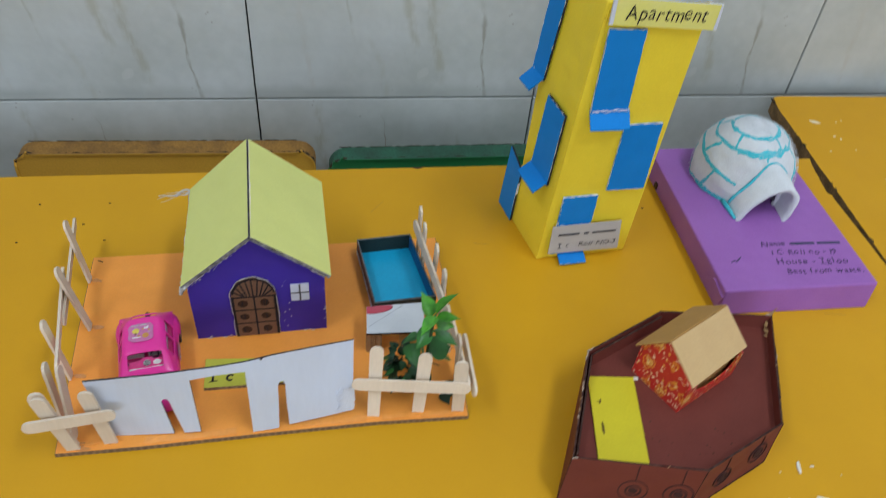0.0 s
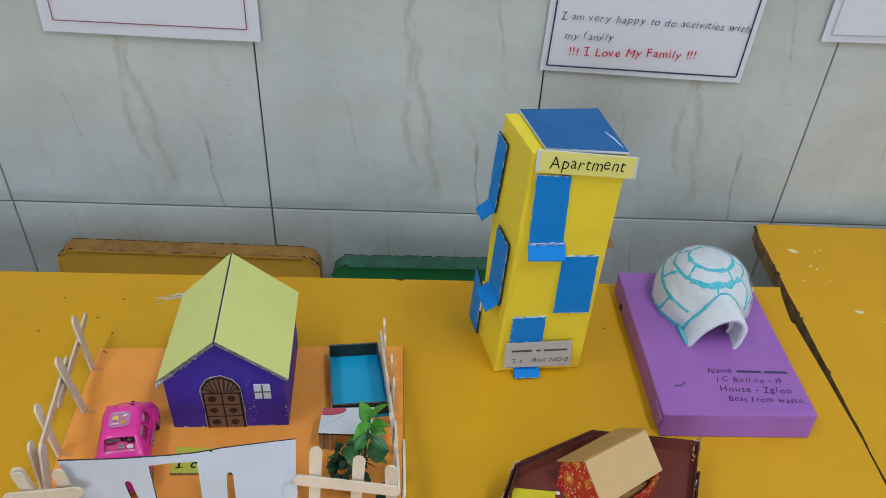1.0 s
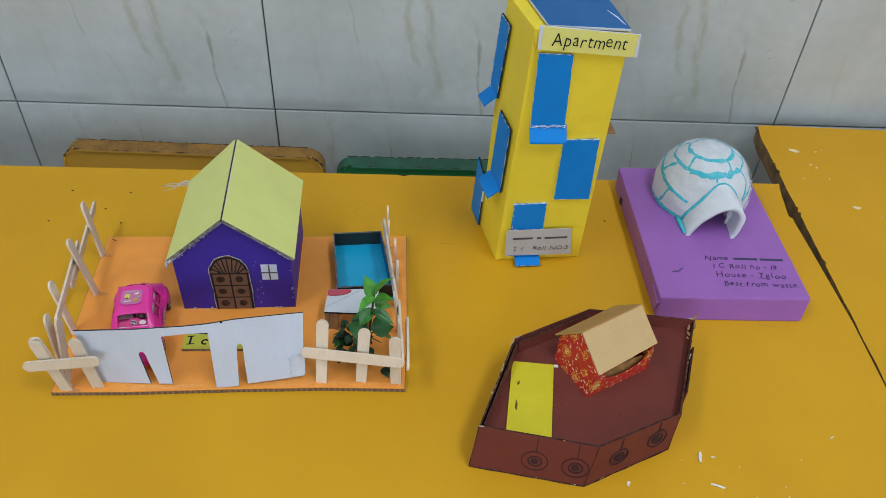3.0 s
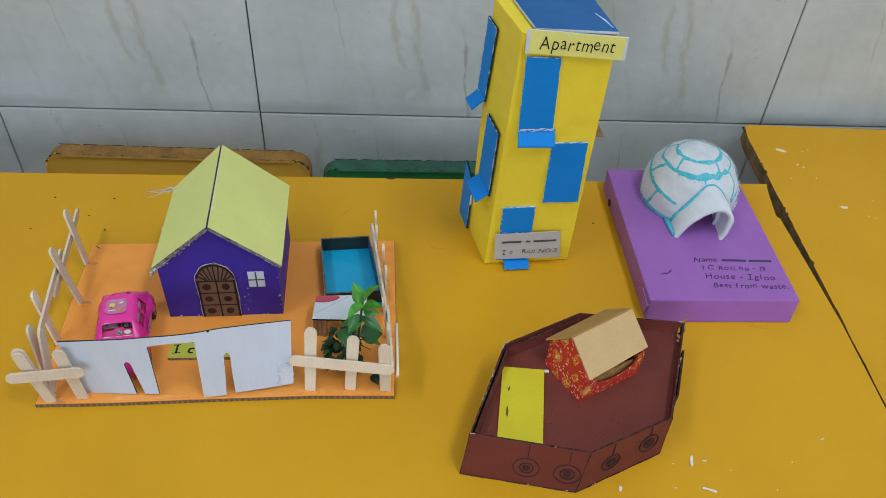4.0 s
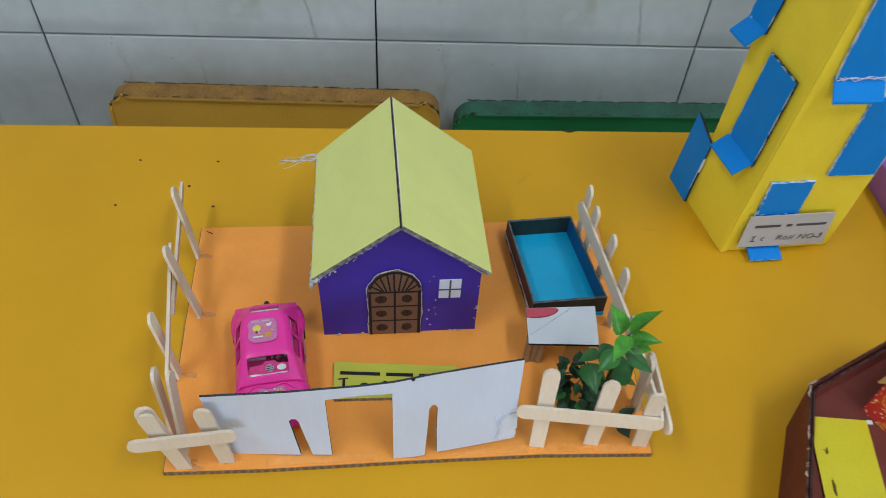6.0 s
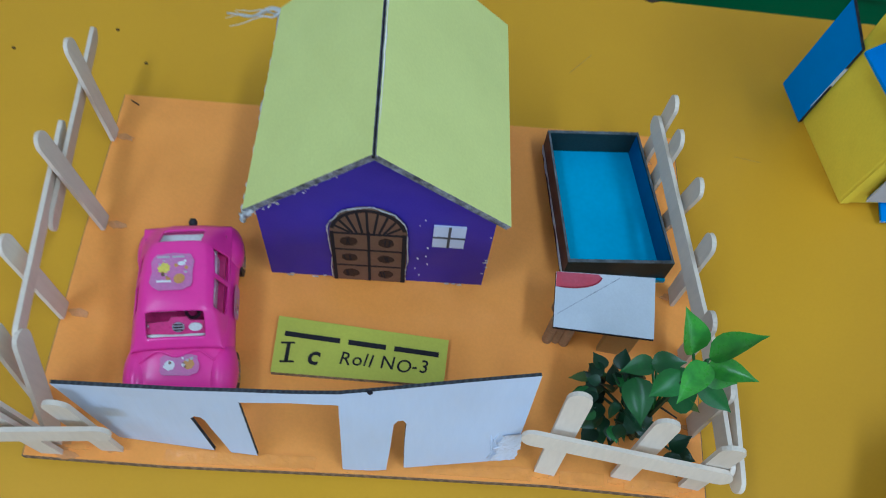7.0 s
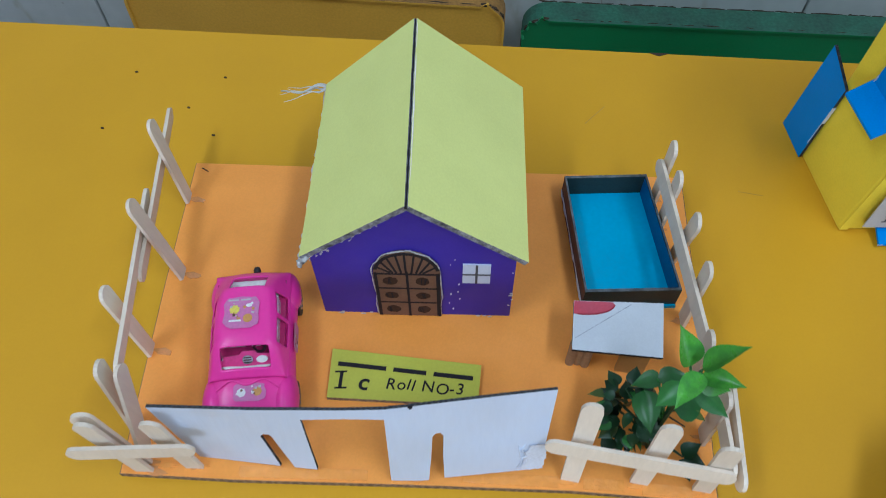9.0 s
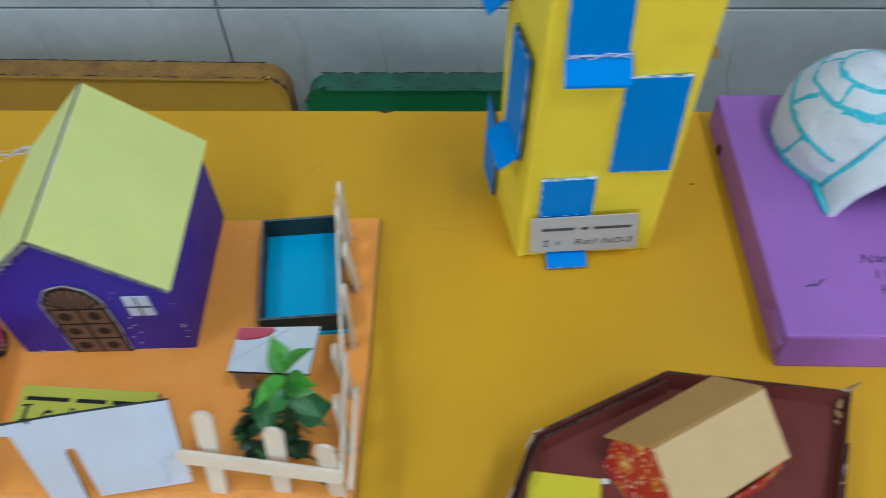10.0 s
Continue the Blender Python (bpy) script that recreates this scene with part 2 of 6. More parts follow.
M = {
    "table": material("yellow_laminate", (0.650, 0.340, 0.012), 0.42, (0.555, 0.278, 0.010), 9, 0.5, 700, 0.012, 0.004, spec=0.21, wave=0.002, wave_scale=9.0),
    "table_edge": material("worn_plywood_edge", (0.10, 0.055, 0.025), 0.8, (0.025, 0.016, 0.01), 90, 0.9, 500, 0.3, 0.5),
    "table_edge_dark": material("dark_plywood_edge", (0.30, 0.175, 0.070), 0.85, (0.030, 0.020, 0.012), 60, 0.75, 500, 0.3, 0.5),
    "flake": material("pale_flake", (0.78, 0.68, 0.45), 0.8, (0.66, 0.52, 0.28), 300, 0.7),
    "tile": tile_material(),
    "grout": material("dark_grout", (0.16, 0.175, 0.165), 0.9, (0.09, 0.10, 0.093), 40, 0.6),
    "plaster": material("room_paint", (0.62, 0.61, 0.58), 0.8, (0.55, 0.54, 0.50), 3, 0.5, 200, 0.03),
    "floor": material("floor_stone", (0.30, 0.27, 0.23), 0.5, (0.22, 0.19, 0.16), 8, 0.6, 120, 0.1),
    "paper": material("white_paper", (0.66, 0.68, 0.75), 0.7, (0.60, 0.62, 0.69), 30, 0.4, 900, 0.02, 0.02),
    "white_card": material("white_card", (0.62, 0.67, 0.78), 0.6, (0.54, 0.585, 0.69), 60, 0.45, 1200, 0.03, 0.05),
    "gate_card": material("white_corrugated_card", (0.57, 0.64, 0.76), 0.45, (0.525, 0.595, 0.715), 45, 0.5, 420, 0.015, 0.12, stretch=(1, 1, 0.04), wave=0.004),
    "white_tape": material("crinkled_tape", (0.60, 0.66, 0.76), 0.12, (0.56, 0.62, 0.73), 60, 0.4, 500, 0.02, 0.1, coat=0.4),
    "tape": material("clear_tape", (0.90, 0.360, 0.070), 0.12, (0.84, 0.310, 0.055), 160, 0.7, 260, 0.05, 0.7, coat=0.6),
    "corrugate": material("brown_corrugated_edge", (0.30, 0.20, 0.11), 0.9, (0.07, 0.05, 0.038), 500, 0.9, 1600, 0.3, 0.5),
    "orange": material("orange_card", (0.90, 0.345, 0.055), 0.5, (0.82, 0.29, 0.045), 25, 0.5, 900, 0.03, 0.03, wave=0.006),
    "purple_wall": material("purple_chart_paper", (0.048, 0.027, 0.34), 0.5, (0.040, 0.023, 0.29), 50, 0.5, 1000, 0.05, 0.03, spec=0.25, wave=0.003),
    "roof": material("pale_lime_card", (0.685, 0.722, 0.232), 0.5, (0.625, 0.660, 0.210), 40, 0.5, 1000, 0.03, 0.03, wave=0.003),
    "roof_edge": material("inked_roof_edge", (0.30, 0.30, 0.31), 0.7, (0.04, 0.04, 0.045), 300, 1.2, 1400, 0.3, 0.3),
    "glue_film": material("clear_glue_film", (0.70, 0.30, 0.09), 0.2, (0.58, 0.24, 0.075), 260, 0.6, 900, 0.08, 0.3, coat=0.6),
    "glue": material("dried_glue", (0.70, 0.69, 0.66), 0.3, (0.50, 0.48, 0.45), 300, 0.6, 1500, 0.1, 0.4, trans=0.25),
    "door_brown": material("brown_door_card", (0.17, 0.085, 0.05), 0.6, (0.12, 0.06, 0.035), 120, 0.5, 900, 0.1, 0.05),
    "door_scribble": material("brown_black_marker", (0.040, 0.022, 0.016), 0.7, (0.075, 0.040, 0.026), 700, 0.9, spec=0.12),
    "ink": material("black_marker", (0.018, 0.016, 0.02), 0.7, (0.03, 0.028, 0.03), 300, 0.5, spec=0.12),
    "grey_ink": material("soft_pencil", (0.055, 0.055, 0.065), 0.7, (0.12, 0.12, 0.13), 600, 0.7),
    "pencil": material("faint_pencil", (0.42, 0.43, 0.47), 0.7),
    "grey_line": material("grey_pencil", (0.20, 0.22, 0.26), 0.7, (0.50, 0.53, 0.57), 300, 1.0),
    "red_ink": material("red_marker", (0.60, 0.03, 0.04), 0.6),
    "maroon_ink": material("brown_red_marker", (0.30, 0.09, 0.10), 0.6),
    "navy_ink": material("navy_marker", (0.04, 0.045, 0.10), 0.6),
    "box_ink": material("dark_pen", (0.040, 0.026, 0.075), 0.7),
    "stick": material("craft_stick_wood", (0.72, 0.62, 0.49), 0.65, (0.63, 0.51, 0.38), 70, 0.5, 600, 0.035, 0.05, stretch=(1, 1, 0.12), vary=0.07),
    "plate": material("olive_yellow_card", (0.50, 0.50, 0.055), 0.55, (0.44, 0.44, 0.05), 60, 0.5, 900, 0.04, 0.03),
    "pool_wall": material("black_painted_card", (0.014, 0.026, 0.023), 0.5, (0.022, 0.044, 0.038), 120, 0.6, 900, 0.2, 0.1),
    "pool_brown": material("dark_brown_card", (0.07, 0.03, 0.025), 0.55, (0.04, 0.02, 0.018), 120, 0.6),
    "pool_rim": material("scuffed_black_rim", (0.05, 0.06, 0.062), 0.6, (0.17, 0.19, 0.20), 250, 0.8, 900, 0.2, 0.2),
    "water": material("blue_glossy_paper", (0.005, 0.36, 0.60), 0.3, (0.004, 0.31, 0.53), 40, 0.6, 400, 0.04, 0.03),
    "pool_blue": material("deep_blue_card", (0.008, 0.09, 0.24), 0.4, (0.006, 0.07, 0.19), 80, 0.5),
    "bench_red_dark": material("dark_red_print", (0.30, 0.012, 0.03), 0.5),
    "bench_red": material("red_print", (0.50, 0.06, 0.09), 0.5, (0.40, 0.09, 0.13), 120, 0.7),
    "bench_top": material("grey_white_card", (0.55, 0.585, 0.61), 0.6, (0.48, 0.51, 0.54), 60, 0.5, 1200, 0.03, 0.05),
    "rough_kraft": material("rough_torn_kraft", (0.46, 0.24, 0.070), 0.8, (0.20, 0.095, 0.03), 170, 0.9, 900, 0.2, 0.4),
    "pale_fray": material("pale_torn_card", (0.50, 0.40, 0.32), 0.9, (0.35, 0.26, 0.20), 400, 0.7),
    "carton": material("raw_cardboard", (0.36, 0.22, 0.11), 0.8, (0.26, 0.15, 0.07), 200, 0.6, 900, 0.15, 0.2),
    "leaf_dark": material("dark_plastic_leaf", (0.012, 0.048, 0.016), 0.36, (0.008, 0.032, 0.012), 200, 0.6, 800, 0.1, 0.05, vary=0.45),
    "leaf_mid": material("mid_green_plastic_leaf", (0.034, 0.155, 0.030), 0.33, (0.018, 0.090, 0.020), 200, 0.6, 800, 0.1, 0.05, vary=0.3),
    "leaf_bright": material("bright_plastic_leaf", (0.090, 0.350, 0.032), 0.28, (0.040, 0.195, 0.022), 130, 1.0, 700, 0.08, 0.05, vary=0.28),
    "leaf_deep": material("deep_green_plastic_leaf", (0.022, 0.110, 0.024), 0.34, (0.014, 0.070, 0.018), 200, 0.6, 800, 0.1, 0.05),
    "leaf_olive": material("olive_plastic_leaf", (0.075, 0.130, 0.020), 0.4, (0.05, 0.08, 0.02), 200, 0.6, 800, 0.1, 0.05),
    "twig": material("brown_twig", (0.045, 0.028, 0.014), 0.7),
    "stem": material("dark_stem", (0.02, 0.05, 0.02), 0.5),
    "car_pink": material("hot_pink_plastic", (0.86, 0.042, 0.345), 0.33, (0.80, 0.034, 0.315), 60, 0.4, 500, 0.02, 0.0, coat=0.15),
    "car_chrome": material("chromed_plastic", (0.72, 0.70, 0.74), 0.18, (0.5, 0.45, 0.5), 300, 0.6, 800, 0.1, 0.1, metal=0.9),
    "car_dark": material("dark_cavity_plastic", (0.03, 0.012, 0.02), 0.5),
    "dash_pink": material("pink_dashboard_plastic", (0.72, 0.05, 0.24), 0.3, (0.55, 0.035, 0.17), 300, 0.6, coat=0.3),
    "silver_trim": material("silvered_trim", (0.62, 0.52, 0.57), 0.25, (0.42, 0.10, 0.22), 330, 1.0, 900, 0.1, 0.3, coat=0.4),
    "car_red": material("red_seat_plastic", (0.55, 0.03, 0.16), 0.3, (0.30, 0.02, 0.08), 350, 0.7),
    "tyre": material("black_rubber", (0.02, 0.02, 0.022), 0.6),
    "sticker": material("clear_sticker_film", (0.60, 0.16, 0.38), 0.35, (0.46, 0.23, 0.37), 200, 0.8),
    "sticker_yellow": material("yellow_sticker", (0.75, 0.62, 0.10), 0.35),
    "sticker_orange": material("orange_sticker", (0.60, 0.30, 0.08), 0.35),
    "sticker_white": material("white_sticker", (0.75, 0.75, 0.72), 0.35),
    "tower_yellow": material("bright_yellow_card", (0.86, 0.665, 0.044), 0.5, (0.80, 0.61, 0.040), 40, 0.5, 900, 0.03, 0.03, spec=0.25, wave=0.004),
    "tower_blue": material("blue_glossy_card", (0.002, 0.222, 0.66), 0.5, (0.002, 0.195, 0.58), 60, 0.5, 1200, 0.05, 0.06, spec=0.2),
    "tower_roof": material("dull_blue_card", (0.012, 0.12, 0.33), 0.5, (0.010, 0.10, 0.28), 60, 0.5, 1200, 0.05, 0.05, spec=0.25),
    "blue_edge": material("scuffed_blue_edge", (0.02, 0.20, 0.58), 0.7, (0.66, 0.74, 0.86), 160, 1.6, 900, 0.1, 0.2, spec=0.2),
    "dark_edge": material("dark_cut_edge", (0.02, 0.022, 0.03), 0.8, (0.10, 0.09, 0.08), 300, 0.7, 1200, 0.3, 0.4, spec=0.1),
    "sign": material("pale_yellow_label", (0.78, 0.75, 0.19), 0.6, (0.74, 0.72, 0.27), 90, 0.6, 900, 0.03),
    "grey_label": material("grey_paper_label", (0.48, 0.47, 0.46), 0.7, (0.42, 0.41, 0.40), 90, 0.5, 900, 0.03),
    "lilac": material("lilac_chart_paper", (0.325, 0.128, 0.44), 0.45, (0.285, 0.108, 0.39), 30, 0.5, 900, 0.04, 0.04, wave=0.003),
    "cotton": material("cotton_wool", (0.65, 0.69, 0.72), 0.95, (0.53, 0.57, 0.60), 90, 0.6, 900, 0.05, 0.5, sheen=0.3),
    "cyan": material("cyan_paint_line", (0.035, 0.46, 0.56), 0.9, (0.14, 0.57, 0.65), 200, 0.6, 1400, 0.08, 0.1),
    "ark_brown": material("maroon_brown_card", (0.165, 0.040, 0.029), 0.6, (0.132, 0.032, 0.024), 45, 0.6, 900, 0.06, 0.04, spec=0.18, wave=0.003),
    "port_ink": material("dark_brown_marker", (0.058, 0.029, 0.027), 0.8, spec=0.08),
    "ark_edge": material("worn_card_rim", (0.032, 0.014, 0.012), 0.9, (0.13, 0.075, 0.060), 260, 0.7, 900, 0.3, 0.3, spec=0.08),
    "ark_door": material("lemon_card", (0.64, 0.55, 0.018), 0.5, (0.58, 0.49, 0.017), 60, 0.5, 900, 0.04, 0.03),
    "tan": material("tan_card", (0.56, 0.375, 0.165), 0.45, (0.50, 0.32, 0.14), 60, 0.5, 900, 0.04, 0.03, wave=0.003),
    # brown card; also the cabin's far roof slope, with its shade in the colour
    "kraft": material("brown_kraft_shaded_tan", (0.45, 0.255, 0.080), 0.6, (0.39, 0.215, 0.065), 60, 0.5, 900, 0.05, 0.03, spec=0.2),
    "floral": floral_material(),
    "flute_dark": flute_material("dark_fluted_edge", (0.032, 0.034, 0.038), (0.075, 0.080, 0.086), 0.0021),
    "flute_brown": flute_material("brown_fluted_edge", (0.150, 0.098, 0.058), (0.28, 0.185, 0.105), 0.0042),
    "chair_yellow": material("ochre_painted_wood", (0.73, 0.405, 0.045), 0.4, (0.63, 0.335, 0.036), 20, 0.6, 500, 0.06, 0.05),
    "chair_green": material("green_painted_wood", (0.013, 0.195, 0.058), 0.4, (0.011, 0.16, 0.05), 20, 0.6, 500, 0.06, 0.05),
    "chair_edge": material("worn_ochre_top", (0.34, 0.175, 0.035), 0.65, (0.12, 0.065, 0.025), 45, 0.8, 400, 0.2, 0.3),
    "chair_edge_green": material("worn_green_top", (0.030, 0.125, 0.075), 0.65, (0.030, 0.060, 0.045), 45, 0.8, 400, 0.2, 0.3),
    "crumb": material("white_scrap", (0.75, 0.73, 0.66), 0.8),
    "brown_stain": material("olive_brown_stain", (0.13, 0.085, 0.014), 0.6, (0.07, 0.045, 0.01), 500, 0.8),
    "speck": material("dark_speck", (0.05, 0.025, 0.01), 0.8),
    "scratch": material("dull_scratch", (0.42, 0.22, 0.03), 0.7, (0.58, 0.33, 0.05), 200, 1.0),
    "steel": material("painted_steel", (0.10, 0.10, 0.11), 0.5),
    "chip": material("dark_bare_chip", (0.035, 0.025, 0.015), 0.85, (0.08, 0.05, 0.03), 200, 0.7),
}

# ---- builders ----


def link(name, bm, mats, parent=None, smooth=False):
    me = bpy.data.meshes.new(name)
    bmesh.ops.recalc_face_normals(bm, faces=bm.faces)
    bm.to_mesh(me)
    bm.free()
    for m in (mats if isinstance(mats, (list, tuple)) else [mats]):
        me.materials.append(M[m] if isinstance(m, str) else m)
    if smooth:
        me.shade_smooth()
    ob = new(name, me)
    if parent:
        ob.parent = parent
    return ob


def part(name, bm, mats, parent, label="", smooth=False):
    ob = link(name, bm, mats, parent, smooth)
    return tagged(ob, label) if label else ob


def thing(name, m, label, category, group="", kind=""):
    ob = new(name)
    ob.empty_display_size = 0.02
    ob.matrix_world = m
    return tagged(ob, label, category, group, kind)


def frame_of(o, right, up):
    """A pose with its x along right, y along up, z out of the face."""
    r = Vector(right).normalized()
    n = r.cross(Vector(up)).normalized()
    u = n.cross(r)
    return Matrix.Translation(o) @ Matrix((r, u, n)).transposed().to_4x4()


def hexa(bottom, top, bevel=0.0, bm=None):
    """A block between two four-cornered outlines."""
    bm = bm or bmesh.new()
    vs = [bm.verts.new(p) for p in (*bottom, *top)]
    for f in ((3, 2, 1, 0), (4, 5, 6, 7), (0, 1, 5, 4), (1, 2, 6, 5), (2, 3, 7, 6), (3, 0, 4, 7)):
        bm.faces.new([vs[i] for i in f])
    if bevel:
        bmesh.ops.bevel(bm, geom=list(bm.edges), offset=bevel, segments=2, affect="EDGES", profile=0.6)
    return bm


def box(x0, x1, y0, y1, z0, z1, bevel=0.0, bm=None):
    q = ((x0, y0), (x1, y0), (x1, y1), (x0, y1))
    return hexa([(*p, z0) for p in q], [(*p, z1) for p in q], bevel, bm)


def plate(outline, z0, z1, bm=None, m=None):
    """A flat piece of any outline in x, y, from z0 to z1; side faces take the second material."""
    bm = bm or bmesh.new()
    m = m or Matrix()
    lo = [bm.verts.new(m @ Vector((*p, z0))) for p in outline]
    hi = [bm.verts.new(m @ Vector((*p, z1))) for p in outline]
    edges = []
    k = len(outline)
    for ring in (lo, hi):
        es = [bm.edges.new((ring[i], ring[(i + 1) % k])) for i in range(k)]
        bmesh.ops.triangle_fill(bm, edges=es, use_beauty=True)
    for i in range(k):
        f = bm.faces.new((lo[i], lo[(i + 1) % k], hi[(i + 1) % k], hi[i]))
        f.material_index = 1
    return bm


def ring(cx, cy, r0, r1, z0, z1, bm=None, m=None, n=24, squash=1.0):
    """A flat ring (a disc where r0 is 0)."""
    bm = bm or bmesh.new()
    m = m or Matrix()
    if r0 <= 0:
        return plate([(cx + r1 * math.cos(2 * math.pi * i / n), cy + squash * r1 * math.sin(2 * math.pi * i / n)) for i in range(n)], z0, z1, bm, m)
    v = [[bm.verts.new(m @ Vector((cx + r * math.cos(2 * math.pi * i / n), cy + squash * r * math.sin(2 * math.pi * i / n), z)))
          for i in range(n)] for r, z in ((r0, z0), (r1, z0), (r1, z1), (r0, z1))]
    for i in range(n):
        j = (i + 1) % n
        for a in range(4):
            bm.faces.new((v[a][i], v[a][j], v[(a + 1) % 4][j], v[(a + 1) % 4][i]))
    return bm


def bar(x0, y0, x1, y1, w, z0, z1, bm=None, m=None):
    """A straight stroke of width w in the plane."""
    d = Vector((x1 - x0, y1 - y0)).normalized() * w / 2
    p = Vector((-d.y, d.x))
    a, b = Vector((x0, y0)), Vector((x1, y1))
    return plate([tuple(a - p), tuple(b - p), tuple(b + p), tuple(a + p)], z0, z1, bm, m)


def tube(points, radius, bm=None, n=6):
    bm = bm or bmesh.new()
    pts = [Vector(p) for p in points]
    rad = radius if isinstance(radius, (list, tuple)) else [radius] * len(pts)
    rings = []
    for i, p in enumerate(pts):
        t = (pts[min(i + 1, len(pts) - 1)] - pts[max(i - 1, 0)]).normalized()
        a = t.cross(Vector((0.31, 0.2, 0.93))).normalized()
        b = t.cross(a)
        rings.append([bm.verts.new(p + rad[i] * (a * math.cos(2 * math.pi * k / n) + b * math.sin(2 * math.pi * k / n))) for k in range(n)])
    for i in range(len(rings) - 1):
        for k in range(n):
            bm.faces.new((rings[i][k], rings[i][(k + 1) % n], rings[i + 1][(k + 1) % n], rings[i + 1][k]))
    bm.faces.new(rings[0][::-1])
    bm.faces.new(rings[-1])
    return bm


def writing(text, size, m, thick=0.0002, jitter=0.06, slant=0.1, seed=1, weight=-0.012):
    """Hand-lettered text: each letter set on its own, a little uneven, as one flat raised mesh."""
    rnd = random.Random(seed)
    bm = bmesh.new()
    x = 0.0
    for ch in text:
        if ch == " ":
            x += size * 0.36
            continue
        cu = bpy.data.curves.new("letter", "FONT")
        cu.body, cu.size, cu.shear, cu.offset, cu.extrude, cu.resolution_u = ch, size, slant, weight * size, thick / 2, 3
        ob = bpy.data.objects.new("letter", cu)
        me = bpy.data.meshes.new_from_object(ob)
        if len(me.vertices):
            xs = [v.co.x for v in me.vertices]
            place = Matrix.Translation((x - min(xs), rnd.uniform(-jitter, jitter) * size, thick / 2)) @ Matrix.Rotation(rnd.uniform(-0.12, 0.12), 4, "Z")
            if ch == "I":
                h = max(v.co.y for v in me.vertices)
                for yy in (0.0, h):
                    bar(min(xs) - 0.14 * size, yy, max(xs) + 0.14 * size, yy, 0.07 * size, -thick / 2, thick / 2, bm, m @ place @ Matrix.Translation((0.14 * size, 0, 0)))
                place = place @ Matrix.Translation((0.14 * size, 0, 0))
                x += 0.28 * size
            me.transform(m @ place)
            bm.from_mesh(me)
            x += max(xs) - min(xs) + size * (0.10 + rnd.uniform(-0.02, 0.04))
        bpy.data.objects.remove(ob)
        bpy.data.curves.remove(cu)
        bpy.data.meshes.remove(me)
    return bm


def writing_bars(words, height, m, mat, parent, label, thick=0.0002):
    """Plain strokes in place of words that are not to be read: (start, length) along the line."""
    for x, w in words:
        part("writing_bar", bar(x, height / 2, x + w, height / 2, height, 0, thick, None, m), mat, parent, label)


def stick_bm(p0, p1, normal, width=0.0092, thick=0.0018, cut=False):
    """A flat craft stick from p0 to p1, its broad face towards normal; ends rounded, or the first one cut straight."""
    a, b = Vector(p0), Vector(p1)
    d = (b - a).normalized()
    m = frame_of(a, d, Vector(normal).cross(d))
    length = (b - a).length
    r = width / 2
    out = []
    for i in range(9):
        t = -math.pi / 2 + math.pi * i / 8
        out.append((length - r + r * math.cos(t), r * math.sin(t)))
    for i in range(0 if cut else 9):
        t = math.pi / 2 + math.pi * i / 8
        out.append((r + r * math.cos(t), r * math.sin(t)))
    if cut:
        out += [(0.0004, 0.92 * r), (-0.0005, -0.85 * r)]
    bm = plate(out, -thick / 2, thick / 2, None, m)
    es = [e for e in bm.edges if len(e.link_faces) == 2 and e.calc_face_angle(0) > 1.2]
    bmesh.ops.bevel(bm, geom=es, offset=0.0004, segments=1, affect="EDGES")
    return bm


def shifted(bm, o):
    bmesh.ops.translate(bm, verts=bm.verts, vec=-Vector(o))
    return bm


# ---- the room ----
WALL = pose(-0.046, 0.72, 0, 0, 0, 4.3)          # x along the tiled wall, y into it
TABLE = pose(0.517, 0.613, 0, 0, 0, 4.7)         # back right corner of the first table
FLOOR = -0.56


def setting(name, bm, mats, label, category, m=None):
    ob = link(name, bm, mats)
    if m:
        ob.matrix_world = m
    return tagged(ob, label, category, kind="structure")


setting("wall_north", box(-3.0, 2.6, 0.012, 0.16, FLOOR, 2.05), "grout", "tiled wall with dark joints behind the tables", "wall", WALL)
setting("wall_east", box(2.6, 2.7, -3.8, 0.16, FLOOR, 2.05), "plaster", "plain painted wall of the classroom", "wall", WALL)
setting("wall_west", box(-3.1, -3.0, -3.8, 0.16, FLOOR, 2.05), "plaster", "plain painted wall of the classroom", "wall", WALL)
setting("wall_south", box(-3.0, 2.6, -3.8, -3.7, FLOOR, 2.05), "plaster", "plain painted wall of the classroom", "wall", WALL)
setting("floor", box(-3.1, 2.7, -3.8, 0.16, FLOOR - 0.1, FLOOR), "floor", "stone floor of the classroom", "floor", WALL)
setting("ceiling", box(-3.1, 2.7, -3.8, 0.16, 2.05, 2.15), "plaster", "plain painted ceiling", "ceiling", WALL)


